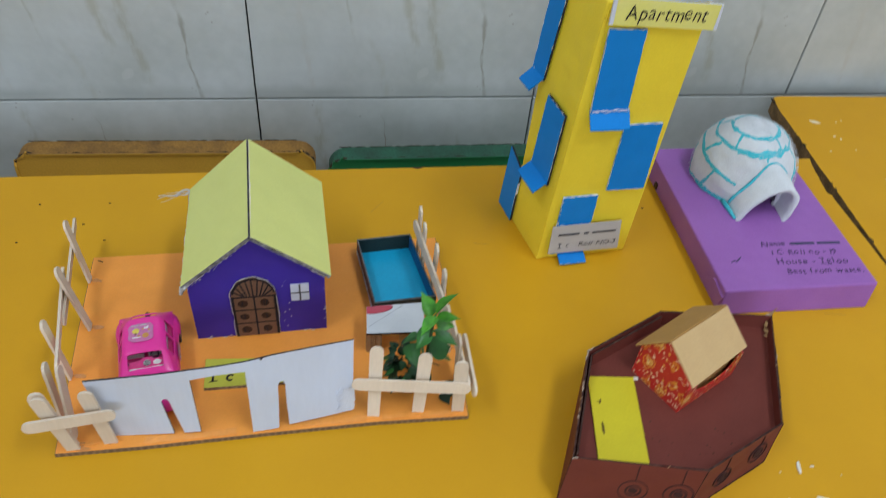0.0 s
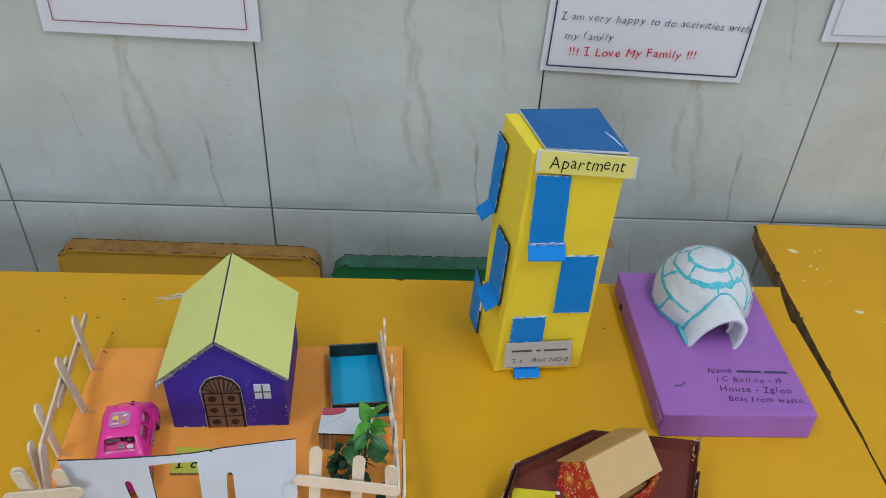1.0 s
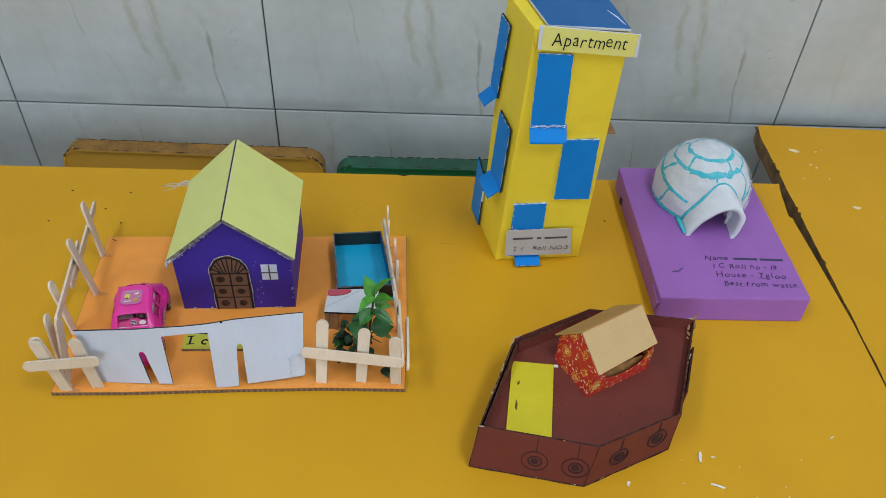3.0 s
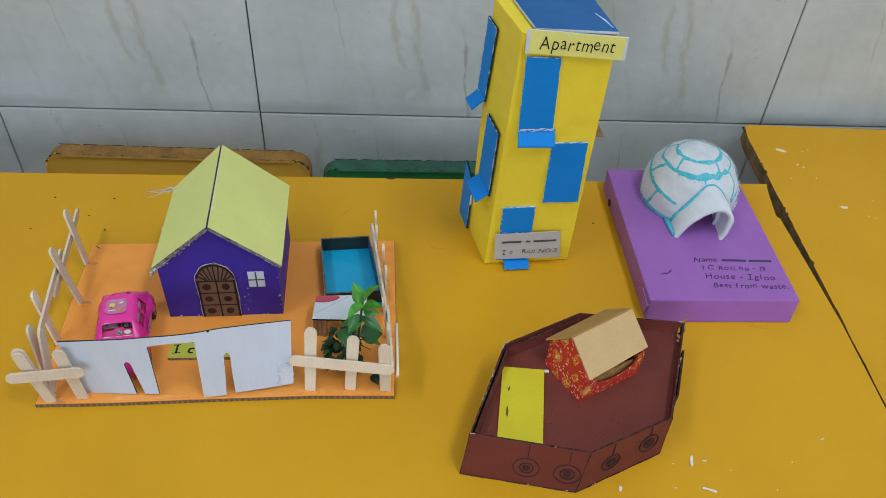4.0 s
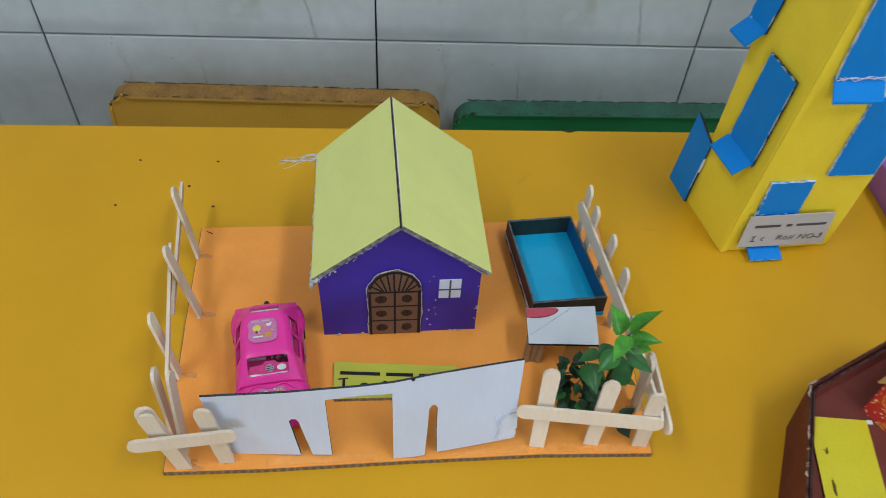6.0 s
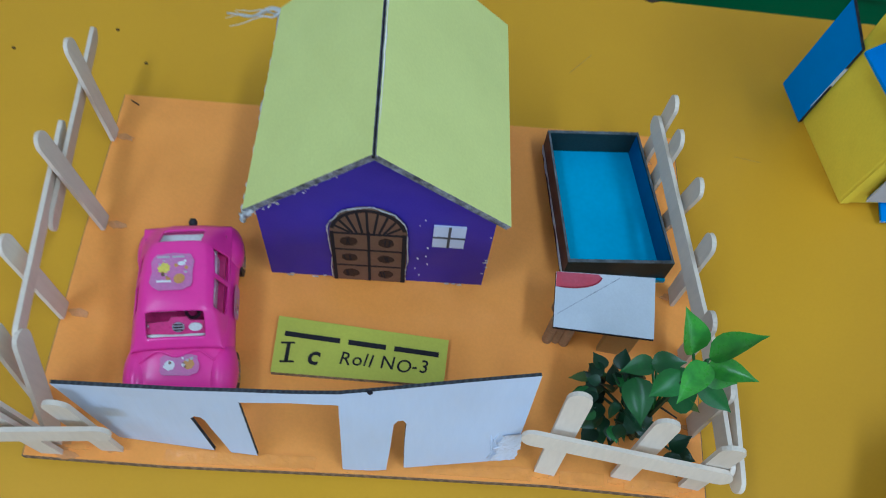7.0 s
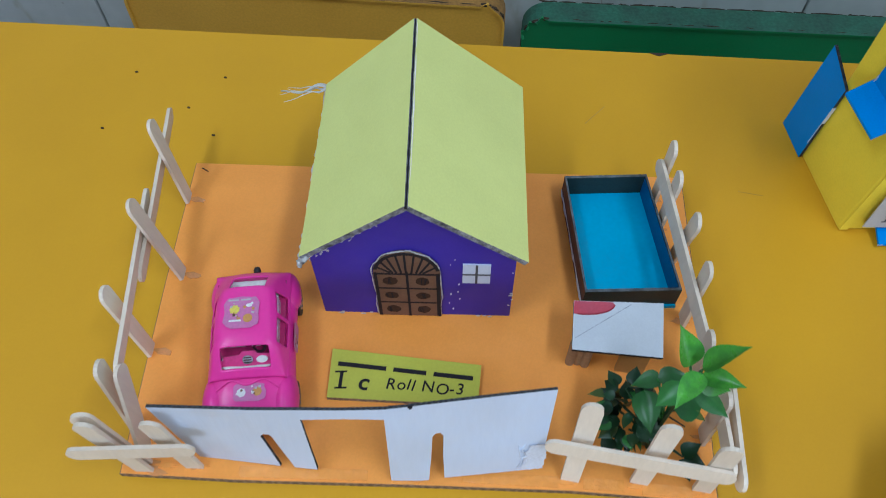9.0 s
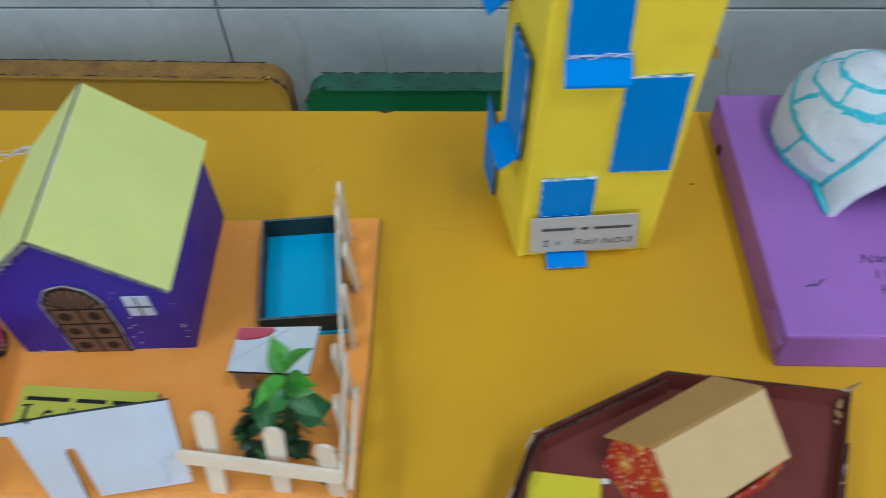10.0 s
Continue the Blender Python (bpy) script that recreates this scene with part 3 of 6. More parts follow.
def table(name, m, x0, x1, y0, y1, z, label, cut=0.0, thick=0.018):
    t = thing(name, m, label, "table", "yellow school tables")
    rr = random.Random(int(1000 * x1))
    if cut:
        jag = ((0, -0.0605), (0.0008, -0.0575), (-0.0010, -0.0560), (-0.0026, -0.0535), (-0.0018, -0.046), (-0.0008, -0.038), (0.0006, -0.029), (0.0016, -0.020), (0.0032, -0.011), (0.0046, -0.004), (0.0060, 0))
        out = [(x0, y0), (x1 - 0.0045, y0), (x1 + 0.0055, y1 - 0.20), (x1 + 0.0035, y1 - 0.12)] + [(x1 + 0.0015 + a, y1 + b) for a, b in jag] + [(x0, y1)]
    else:
        k = 46
        out = [(x0, y0), (x1, y0), (x1, y1), (x0 + 0.010, y1), (x0 + 0.004, y1 - 0.003)] + [(x0 + rr.uniform(0, 0.0009), y1 - 0.008 - (y1 - y0 - 0.012) * (i + rr.uniform(-0.3, 0.3)) / k) for i in range(1, k)]
    bm = plate(out, z - thick, z)
    part("tabletop", bm, ["table", "table_edge" if cut else "table_edge_dark"], t, "yellow laminate top with worn dark plywood edge")
    for i in range(0 if cut else 12):
        cy, cr = y1 - 0.006 - (y1 - y0) * rr.random() ** 2.5 * 0.45, rr.uniform(0.0010, 0.0026)
        ol = [(x0 + 0.0004 + abs(cr * rr.uniform(0.3, 1.0) * math.cos(a)), cy + 1.4 * cr * rr.uniform(0.5, 1.1) * math.sin(a)) for a in [-math.pi / 2 + math.pi * j / 6 for j in range(7)]]
        part("edge_chip", plate(ol, z - 0.001, z + 0.0003), "chip", t, "dark chip in the laminate edge")
    for i in range(9 if cut else 4):
        sx, sy, sa, sl = rr.uniform(x0 + 0.62, x1 - 0.03), rr.uniform(y0 + 0.22, y1 - 0.03), rr.uniform(-0.6, 0.9), rr.uniform(0.006, 0.022)
        part("scratch", bar(sx, sy, sx + sl * math.cos(sa), sy + sl * math.sin(sa), rr.uniform(0.00025, 0.0005), z - 0.0005, z + 0.00012), "scratch", t, "thin dull scratch")
    if cut:
        part("edge_nick", plate([(-0.4010, 0.0004), (-0.3975, -0.0012), (-0.3945, -0.0022), (-0.3915, -0.0010), (-0.3885, 0.0004)], z - 0.004, z + 0.0003), "chip", t, "dark nick in the far edge")
    part("apron", box(x0 + 0.06, x1 - 0.06, y0 + 0.06, y0 + 0.08, z - 0.078, z - thick), "steel", t)
    part("apron", box(x0 + 0.06, x1 - 0.06, y1 - 0.08, y1 - 0.06, z - 0.078, z - thick), "steel", t)
    for lx in (x0 + 0.04, x1 - 0.065):
        for ly in (y0 + 0.05, y1 - 0.075):
            part("leg", box(lx, lx + 0.025, ly, ly + 0.025, FLOOR, z - thick, 0.003), "steel", t)
    return t


table("school_table", TABLE, -1.20, -0.0005, -0.60, 0.0, 0.0, "yellow laminate school table with worn dark edges", 0.018)
table("school_table", pose(0.5270, 0.737, 0, 0, 0, 3.1), 0.0, 1.10, -0.60, 0.0, -0.006, "yellow laminate school table beside the other, chipped edge", 0.0, 0.018)


def chair(m, face, edge, width, label, top=-0.052):
    """A child's wooden chair tucked under the table; only its back shows above the table's far side."""
    c = thing("school_chair", m, label, "chair", "painted chairs behind the table")
    w = width / 2
    out = [(-w, top - 0.17), (w, top - 0.17)]
    for cx, a0 in ((w - 0.02, 0), (-w + 0.02, 90)):
        for i in range(7):
            a = radians(a0 + 15 * i)
            out.append((cx + 0.02 * math.cos(a), top - 0.02 + 0.02 * math.sin(a)))
    bm = plate(out, -0.022, 0, None, frame_of((0, 0, 0), (1, 0, 0), (0, 0, 1)))
    bmesh.ops.translate(bm, verts=bm.verts, vec=(0, 0, -FLOOR))
    es = [e for e in bm.edges if len(e.link_faces) == 2 and e.calc_face_angle(0) > 1.2]
    bmesh.ops.bevel(bm, geom=es, offset=0.002, segments=2, affect="EDGES")
    part("backrest", bm, [face, edge], c, "thick painted board with chipped rounded edge")
    rr = random.Random(int(width * 10000))
    zt = top - FLOOR
    for y, r0 in ((0.0008, 0.0008), (0.0212, 0.0007)):
        x = -w + 0.012
        while x < w - 0.02:
            ln = rr.uniform(0.008, 0.030)
            k = 5
            pts = [(min(x + ln * i / k, w - 0.012), y + rr.uniform(-0.0004, 0.0004), zt - 0.0004 + rr.uniform(-0.0005, 0.0002)) for i in range(k + 1)]
            part("chipped_paint", tube(pts, [0.0004] + [r0 * rr.uniform(0.5, 1.2) for _ in range(k - 1)] + [0.0003], None, 5), "chip", c, "dark chipped paint")
            x += ln + rr.choice((0.0005, 0.001, 0.004))
    for sx in (-1, 1):
        for i in range(3):
            a0, a1 = radians(20 + 25 * i), radians(40 + 25 * i)
            part("chipped_paint", tube([(sx * (w - 0.02 + 0.0198 * math.cos(a)), 0.001, zt - 0.02 + 0.0198 * math.sin(a)) for a in (a0, (a0 + a1) / 2, a1)], [0.0006, 0.0018, 0.0008], None, 5), "chip", c, "dark chipped paint")
    part("seat", box(-w + 0.01, w - 0.01, -0.30, -0.01, 0.27, 0.29, 0.004), face, c)
    for x in (-w + 0.015, w - 0.04):
        part("leg", box(x, x + 0.025, 0.0, 0.024, 0.0, 0.42, 0.003), edge, c)
        part("leg", box(x, x + 0.025, -0.29, -0.266, 0.0, 0.27, 0.003), edge, c)
    return c


chair(pose(-0.1420, 0.660, FLOOR, 0, 1.0, 4.7), "chair_yellow", "chair_edge", 0.305, "ochre-painted wooden chair with chipped edges behind the table")
chair(pose(0.1830, 0.687, FLOOR, 0, 0, 4.7), "chair_green", "chair_edge_green", 0.302, "green-painted wooden chair with dark chipped edges behind the table", -0.0655)


def wall_paper(name, x0, x1, z0, tilt, border, label, inset=0.008, line=0.0014):
    m = WALL @ pose(x0, -0.0025, z0, 90, 0, 0) @ pose(0, 0, 0, 0, 0, tilt)
    p = thing(name, m, label, "paper sheet", "papers on the tiled wall")
    w, h = x1 - x0, 0.297
    bm = bmesh.new()
    n = 10
    grid = [[bm.verts.new((w * i / n, h * j / n, 0.0012 + 0.0015 * math.sin(2.2 * i / n + 1.1 * j / n) ** 2)) for i in range(n + 1)] for j in range(n + 1)]
    for j in range(n):
        for i in range(n):
            bm.faces.new((grid[j][i], grid[j][i + 1], grid[j + 1][i + 1], grid[j + 1][i]))
    sheet = part("sheet", bm, "paper", p)
    sol = sheet.modifiers.new("thickness", "SOLIDIFY")
    sol.thickness = 0.0003
    bm = bmesh.new()
    for a, b, c, d in ((inset, inset, w - inset, inset), (w - inset, inset, w - inset, h - inset), (w - inset, h - inset, inset, h - inset), (inset, h - inset, inset, inset)):
        bar(a, b, c, d, line, 0.0032, 0.0034, bm)
    part("border", bm, border, p, "ruled border line")
    return p


wall_paper("wall_paper_sheet", -0.2105, 0.0087, 0.1935, -0.8, "maroon_ink", "white paper with a thin red-brown border", 0.013, 0.001)
sheet = wall_paper("wall_paper_sheet", 0.2995, 0.5165, 0.1705, -1.7, "navy_ink", "white paper with navy border and a handwritten family note", 0.0065, 0.0016)
part("writing", writing("I am very happy to do activities with", 0.0112, pose(0.0135, 0.0575, 0.0034, 0, 0, -0.3), seed=3, slant=0.2), "navy_ink", sheet, "dark handwriting")
part("writing", writing("my family", 0.0112, pose(0.0200, 0.0375, 0.0034), seed=4, slant=0.2), "navy_ink", sheet, "dark handwriting")
part("writing", writing("!!! I Love My Family !!!", 0.0128, pose(0.0275, 0.0190, 0.0034, 0, 0, 2.2), seed=5, weight=0.001), "red_ink", sheet, "red handwriting")
wall_paper("wall_paper_sheet", 0.5885, 0.799, 0.2130, 0.5, "pencil", "plain white paper on the tiled wall")

# ---- model yard: board ----
board = thing("yard_board", pose(0, 0, 0), "orange card on a corrugated cardboard board, on the yellow table", "cardboard base")
OUT = [(-0.1135, 0.272), (-0.06, 0.2775), (0.02, 0.288), (0.09, 0.2965), (0.1535, 0.3015), (0.1475, 0.38), (0.1370, 0.4805), (0.0, 0.4645), (-0.1372, 0.4487), (-0.1275, 0.37)]
part("card_core", plate(OUT, 0.0, 0.0034), ["corrugate", "flute_brown"], board, "brown corrugated cardboard")
inner = [(x + (0.016 - x) * 0.004, y + (0.37 - y) * 0.004) for x, y in OUT]
part("card_cover", plate(inner, 0.0034, 0.0040), ["orange", "orange"], board, "smooth orange card")
part("pen_mark", bar(-0.1325, 0.4455, -0.128, 0.4435, 0.0006, 0.004, 0.0042), "ink", board)
ZB = 0.004
for x0, y0, x1, y1 in ((-0.060, 0.2795, -0.002, 0.2870), (0.040, 0.2930, 0.083, 0.2975), (0.094, 0.2985, 0.112, 0.3005), (0.120, 0.3005, 0.142, 0.3022)):
    part("tape", bar(x0, y0 + 0.002, x1, y1 + 0.002, 0.0050, 0.0040, 0.0043), "tape", board, "strip of clear glossy tape")

rr = random.Random(88)
for x, y, lx, ly in ((-0.094, 0.2790, 0.0120, 0.0022), (-0.078, 0.2815, 0.0080, 0.0018), (-0.012, 0.2858, 0.0150, 0.0016), (0.016, 0.2885, 0.0110, 0.0020), (0.058, 0.2975, 0.0180, 0.0018), (0.086, 0.3000, 0.0100, 0.0026), (0.104, 0.3012, 0.0090, 0.0016), (0.117, 0.3030, 0.0090, 0.0026), (0.133, 0.3035, 0.0090, 0.0018), (0.144, 0.3045, 0.0070, 0.0024)):
    k = 16
    ol = [(x + lx / 2 * rr.uniform(0.6, 1.2) * math.cos(a), y + ly / 2 * rr.uniform(0.5, 1.3) * math.sin(a) + 0.10 * lx / 2 * math.cos(a)) for a in [2 * math.pi * i / k for i in range(k)]]
    part("glue_smear", plate(ol, 0.0040, 0.0044), "tape", board, "glossy smear of dried clear glue")

# ---- model house ----
HM = pose(0.0055, 0.373, ZB, 0, 0, 7.3)
house = thing("model_house", HM, "purple card house with pale lime gable roof on the board", "toy house")
HW, HD, HE, HA = 0.0465, 0.094, 0.057, 0.099


def gable(y0, y1):
    return plate([(-HW, 0), (HW, 0), (HW, HE), (0, HA), (-HW, HE)], y0, y1, None, frame_of((0, 0, 0), (1, 0, 0), (0, 0, 1)))


part("front_wall", gable(-0.002, 0.0), "purple_wall", house)
part("back_wall", gable(-HD, -HD + 0.002), "purple_wall", house)
part("side_wall", box(-HW, -HW + 0.002, 0.002, HD - 0.002, 0, HE), "purple_wall", house)
part("side_wall", box(HW - 0.002, HW, 0.002, HD - 0.002, 0, HE), "purple_wall", house)
for s in (-1, 1):
    rx, rz = (0.0495 if s > 0 else -0.0478), 0.0585
    q = [(-0.0010 * s, -0.007, 0.1020), (rx, -0.005, rz), (rx * 0.99, HD + 0.005, rz - 0.001), (-0.0010 * s - 0.0015, HD + 0.001, 0.1050)]
    top = [(x + 0.0017 * s, y, z + 0.0023) for x, y, z in q]
    bm = hexa(q, top)
    for f in bm.faces:
        f.material_index = 0
    bm.normal_update()
    bm.faces.ensure_lookup_table()
    for i in (2, 3, 4, 5):
        bm.faces[i].material_index = 1
    part("roof_slope", bm, ["roof", "roof_edge"], house, "pale lime card with raw cardboard edge")
part("ridge_line", tube([(-0.0002, -0.0075, 0.1034), (-0.0006, 0.03, 0.1046), (-0.0012, 0.06, 0.1055), (-0.0017, HD + 0.0012, 0.1066)], [0.0006, 0.0004, 0.0005, 0.0004], None, 6), "ink", house, "dark joint along the ridge")
rr = random.Random(52)
part("ridge_cut_edge", tube([(0.0009 - 0.0015 * t + rr.uniform(-0.0001, 0.0001), -0.0070 + 0.1015 * t, 0.1036 + 0.0032 * t) for t in [i / 16 for i in range(17)]], [rr.uniform(0.00025, 0.0006) for _ in range(17)], None, 5), "crumb", house, "pale cut edge along the ridge")
FACE = frame_of((0, -0.0001, 0), (1, 0, 0), (0, 0, 1))
arch = [(-0.0175, 0), (0.0175, 0), (0.0175, 0.040)] + [(0.0175 * math.cos(radians(a)), 0.040 + 0.0185 * math.sin(radians(a))) for a in range(12, 180, 12)] + [(-0.0175, 0.040)]
DO = FACE @ pose(-0.0032, 0.0005, 0.0) @ Matrix.Diagonal((0.89, 1.03, 1, 1))
door = part("door", plate([(x * 1.0, y) for x, y in arch], 0.0, 0.0012, None, DO), ["door_brown", "corrugate"], house, "brown arched double door drawn in marker")
bm = bmesh.new()
for a, b, c, d, w in ((0, 0, 0, 0.042, 0.0013), (-0.016, 0.0135, 0.016, 0.0135, 0.0009), (-0.016, 0.027, 0.016, 0.027, 0.0009), (-0.0165, 0.040, 0.0165, 0.040, 0.0012),
                      (-0.0164, 0, -0.0164, 0.041, 0.0016), (0.0162, 0, 0.0162, 0.041, 0.0020)):
    bar(a, b, c, d, w, 0.0012, 0.0014, bm, DO)
for a in (22, 40, 57, 74, 92, 108, 126, 143, 160):
    bar(0.009 * math.cos(radians(a)), 0.041, 0.016 * math.cos(radians(a)), 0.040 + 0.0165 * math.sin(radians(a)), 0.0011, 0.0012, 0.0014, bm, DO)
for i in range(12, 168, 12):
    bar(0.0166 * math.cos(radians(i)), 0.040 + 0.0172 * math.sin(radians(i)), 0.0166 * math.cos(radians(i + 12)), 0.040 + 0.0172 * math.sin(radians(i + 12)), 0.0018, 0.0012, 0.0014, bm, DO)
part("door_drawing", bm, "ink", door, "black marker lines")
rr = random.Random(33)
for cx in (-0.0090, 0.0078):
    for cy in (0.0066, 0.0203, 0.0338):
        rx, ry = rr.uniform(0.0036, 0.0043), rr.uniform(0.0029, 0.0035)
        ol = [(cx + rx * rr.uniform(0.9, 1.08) * math.cos(a), cy + ry * rr.uniform(0.9, 1.1) * math.sin(a)) for a in [2 * math.pi * i / 16 for i in range(16)]]
        b = part("door_boss", plate(ol, 0.0012, 0.0014, None, DO), "door_scribble", door, "dark scribbled oval")
        for k in range(3):
            u = cx + rr.uniform(-0.5, 0.5) * rx
            part("scribble_stroke", bar(u, cy - 0.7 * ry, u + rr.uniform(-0.0015, 0.0015), cy + 0.7 * ry, 0.0006, 0.0014, 0.0015, None, DO), "ink", b)
WO = FACE @ pose(0.0225, 0.034, 0.0)
window = part("window", box(0, 0.0128, 0, 0.0165, 0, 0.0008), "white_card", house, "small white paper window with four panes")
window.matrix_local = WO
bm = bmesh.new()
bar(0.0064, 0, 0.0064, 0.0165, 0.0011, 0.0008, 0.001, bm)
bar(0, 0.008, 0.0128, 0.008, 0.0011, 0.0008, 0.001, bm)
part("window_bars", bm, "grey_ink", window)


def glue_line(points, r, n, seed, parent, name="glue_bead"):
    """A lumpy bead of dried glue along a line."""
    rr = random.Random(seed)
    pts, rad = [], []
    a = [Vector(p) for p in points]
    for s in range(len(a) - 1):
        for i in range(n):
            p = a[s].lerp(a[s + 1], i / n)
            pts.append(p + Vector([rr.uniform(-1, 1) * r * 0.35 for _ in range(3)]))
            rad.append(r * rr.uniform(0.45, 1.2))
    pts.append(a[-1])
    rad.append(r * 0.5)
    return part(name, tube(pts, rad, None, 7), "glue", parent, "whitish lumpy hot glue", smooth=True)


glue_line([(-0.0490, -0.0035, 0.056), (-0.026, -0.0035, 0.0775), (0.0, -0.0050, 0.1005)], 0.0009, 22, 2, house)
glue_line([(0.0, -0.0045, 0.1005), (0.026, -0.0025, 0.0775), (0.0465, -0.0015, 0.057)], 0.0008, 14, 3, house)
glue_line([(-0.0495, -0.004, 0.0565), (-0.0490, 0.05, 0.0575), (-0.0485, 0.098, 0.058)], 0.0013, 22, 4, house)
glue_line([(-0.0502, -0.0058, 0.0545), (-0.0490, -0.0055, 0.0580), (-0.0455, -0.0050, 0.0610)], 0.0016, 7, 61, house)
rr = random.Random(58)
bm = bmesh.new()
prev = None
for i in range(41):
    t = i / 40
    y = -0.006 + 0.105 * t
    wide = 0.0010 + 0.0030 * abs(noise.noise((0, y * 70, 3.0))) + (0.0030 * max(0, (t - 0.85) / 0.15) if t > 0.85 else 0) + rr.uniform(0, 0.0006)
    cur = [bm.verts.new((-0.0486 + 0.0006 * math.sin(9 * t), y, 0.0600)), bm.verts.new((-0.0492 - 0.35 * wide, y, 0.0585 - 0.5 * wide)), bm.verts.new((-0.0490 - 0.25 * wide, y, 0.0580 - wide))]
    if prev:
        for k in range(2):
            bm.faces.new((prev[k], prev[k + 1], cur[k + 1], cur[k]))
    prev = cur
film = part("glue_film", bm, "glue", house, "ragged whitish film of dried glue along the eave", smooth=True)
sol = film.modifiers.new("thickness", "SOLIDIFY")
sol.thickness = 0.0003
rr = random.Random(71)
edge = [(-0.0212, z) for z in (0.001, 0.010, 0.020, 0.030, 0.040)] + [(-0.0035 + 0.0180 * math.cos(radians(a)), 0.0405 + 0.0190 * math.sin(radians(a))) for a in range(170, 5, -12)] + [(0.0142, z) for z in (0.040, 0.030, 0.020, 0.010, 0.001)]
edge = [(-0.0032 + 0.89 * (x + 0.0035) + rr.uniform(-0.0006, 0.0006), -0.0010, 1.03 * z + rr.uniform(-0.0006, 0.0006)) for x, z in edge]
glue_line(edge, 0.00038, 4, 6, house)
bm = bmesh.new()
prev = None
for i in range(15):
    t = i / 14
    w = (0.0034 * (1 - t) ** 1.5 + 0.0006) * (0.7 + 0.6 * abs(noise.noise((0, 14 * t, 5.0))))
    c = Vector((-0.0485 - 0.0240 * t, 0.0975 - 0.0025 * t + 0.0012 * math.sin(7 * t), 0.0590 - 0.0022 * t + 0.0010 * math.sin(9 * t)))
    cur = [bm.verts.new(c + Vector((0, -w / 2, 0.0003))), bm.verts.new(c + Vector((0.0004, 0, -0.0004))), bm.verts.new(c + Vector((0, w / 2, 0.0004)))]
    if prev:
        for k in range(2):
            bm.faces.new((prev[k], prev[k + 1], cur[k + 1], cur[k]))
    prev = cur
film = part("glue_film", bm, "glue", house, "torn whitish shred of dried glue", smooth=True)
film.modifiers.new("thickness", "SOLIDIFY").thickness = 0.0003
for k in range(4):
    rr = random.Random(40 + k)
    p = Vector((-0.0485, 0.097, 0.059))
    pts = [p]
    for i in range(6):
        p = p + Vector((-0.0050 * rr.uniform(0.5, 1.1), rr.uniform(-0.0022, 0.0018), rr.uniform(-0.0024, 0.0012)))
        pts.append(p)
    part("glue_strand", tube(pts, [0.0008, 0.0004, 0.0003, 0.00025, 0.0002, 0.0002, 0.0001], None, 5), "glue", house, "thin whitish glue thread")

rr = random.Random(83)
for k in range(8):
    x, z = rr.uniform(0.016, 0.022), rr.uniform(0.004, 0.062)
    part("glue_dot", ring(x, z, 0, rr.uniform(0.0002, 0.0005), 0.0, 0.0004, None, FACE, 7), "sticker_white", house)

rr = random.Random(19)
for k in range(46):
    t = rr.random()
    x, z = -0.0492 * (1 - t), 0.0570 + 0.0445 * t - rr.uniform(0.0, 0.0034)
    r = rr.uniform(0.0003, 0.0008)
    part("frayed_paper", plate([(r * rr.uniform(0.4, 1.5) * math.cos(a), r * rr.uniform(0.3, 1.0) * math.sin(a)) for a in [2 * math.pi * i / 6 for i in range(6)]], 0, 0.0003, None, pose(x, -0.0030 - rr.uniform(0, 0.0022), z, 90 + rr.uniform(-40, 25), rr.uniform(-60, -20), 0)), "grey_label" if k % 3 else "glue", house, "frayed greyish paper edge")
rr = random.Random(91)
for k in range(16):
    side = k % 3
    x, y, z = (rr.uniform(-0.045, 0.046), -0.0008, rr.uniform(0.0002, 0.0022)) if side < 2 else (HW - rr.uniform(0, 0.0012), -0.0004, rr.uniform(0.002, 0.05))
    r = rr.uniform(0.0004, 0.0012)
    part("white_scuff", plate([(x + r * rr.uniform(0.5, 1.6) * math.cos(a), z + 0.5 * r * rr.uniform(0.4, 1.2) * math.sin(a)) for a in [2 * math.pi * i / 7 for i in range(7)]], 0.0, 0.0003, None, frame_of((0, y, 0), (1, 0, 0), (0, 0, 1))), "glue", house, "whitish scuff of glue")

# ---- white gate wall ----
gate = thing("gate_wall", pose(0, 0.28, ZB), "white card gate wall with cut-out openings on the orange board", "gate")


def gate_at(x, z, off):
    t = min(max((z - 0.005) / 0.056, 0), 1.2)
    yb = np.interp(x, (-0.09, 0.010, 0.022, 0.076), (0.2850, 0.2885, 0.2900, 0.3026))
    yt = np.interp(x, (-0.09, -0.0257, 0.0085, 0.0255, 0.0745), (0.2865, 0.2946, 0.2985, 0.3022, 0.3176))
    return Vector((x, yb + (yt - yb) * t + off - 0.28, z - ZB))


GO = [(-0.087, 0.0600), (-0.0450, 0.0605), (-0.010, 0.0628), (0.0255, 0.0668), (0.0500, 0.0655), (0.0745, 0.0640), (0.0742, 0.035), (0.0738, 0.0085), (0.055, 0.0075), (0.0325, 0.0065), (0.0315, 0.0250), (0.0312, 0.0420),
      (0.0300, 0.0445), (0.0280, 0.0445), (0.0268, 0.0420), (0.0265, 0.0250), (0.0258, 0.0055), (0.0090, 0.0042), (0.0084, 0.030), (0.0077, 0.0570), (-0.009, 0.0560), (-0.0262, 0.0535),
      (-0.0254, 0.030), (-0.0245, 0.0060), (-0.0350, 0.0055), (-0.0396, 0.0300), (-0.0404, 0.0356), (-0.0416, 0.0380), (-0.0438, 0.0384), (-0.0454, 0.0362), (-0.0434, 0.0200), (-0.0415, 0.0050), (-0.060, 0.0045), (-0.0795, 0.0040), (-0.0835, 0.030)]
bm = bmesh.new()
k = len(GO)
flat = [bm.verts.new((x, 0, z)) for x, z in GO]
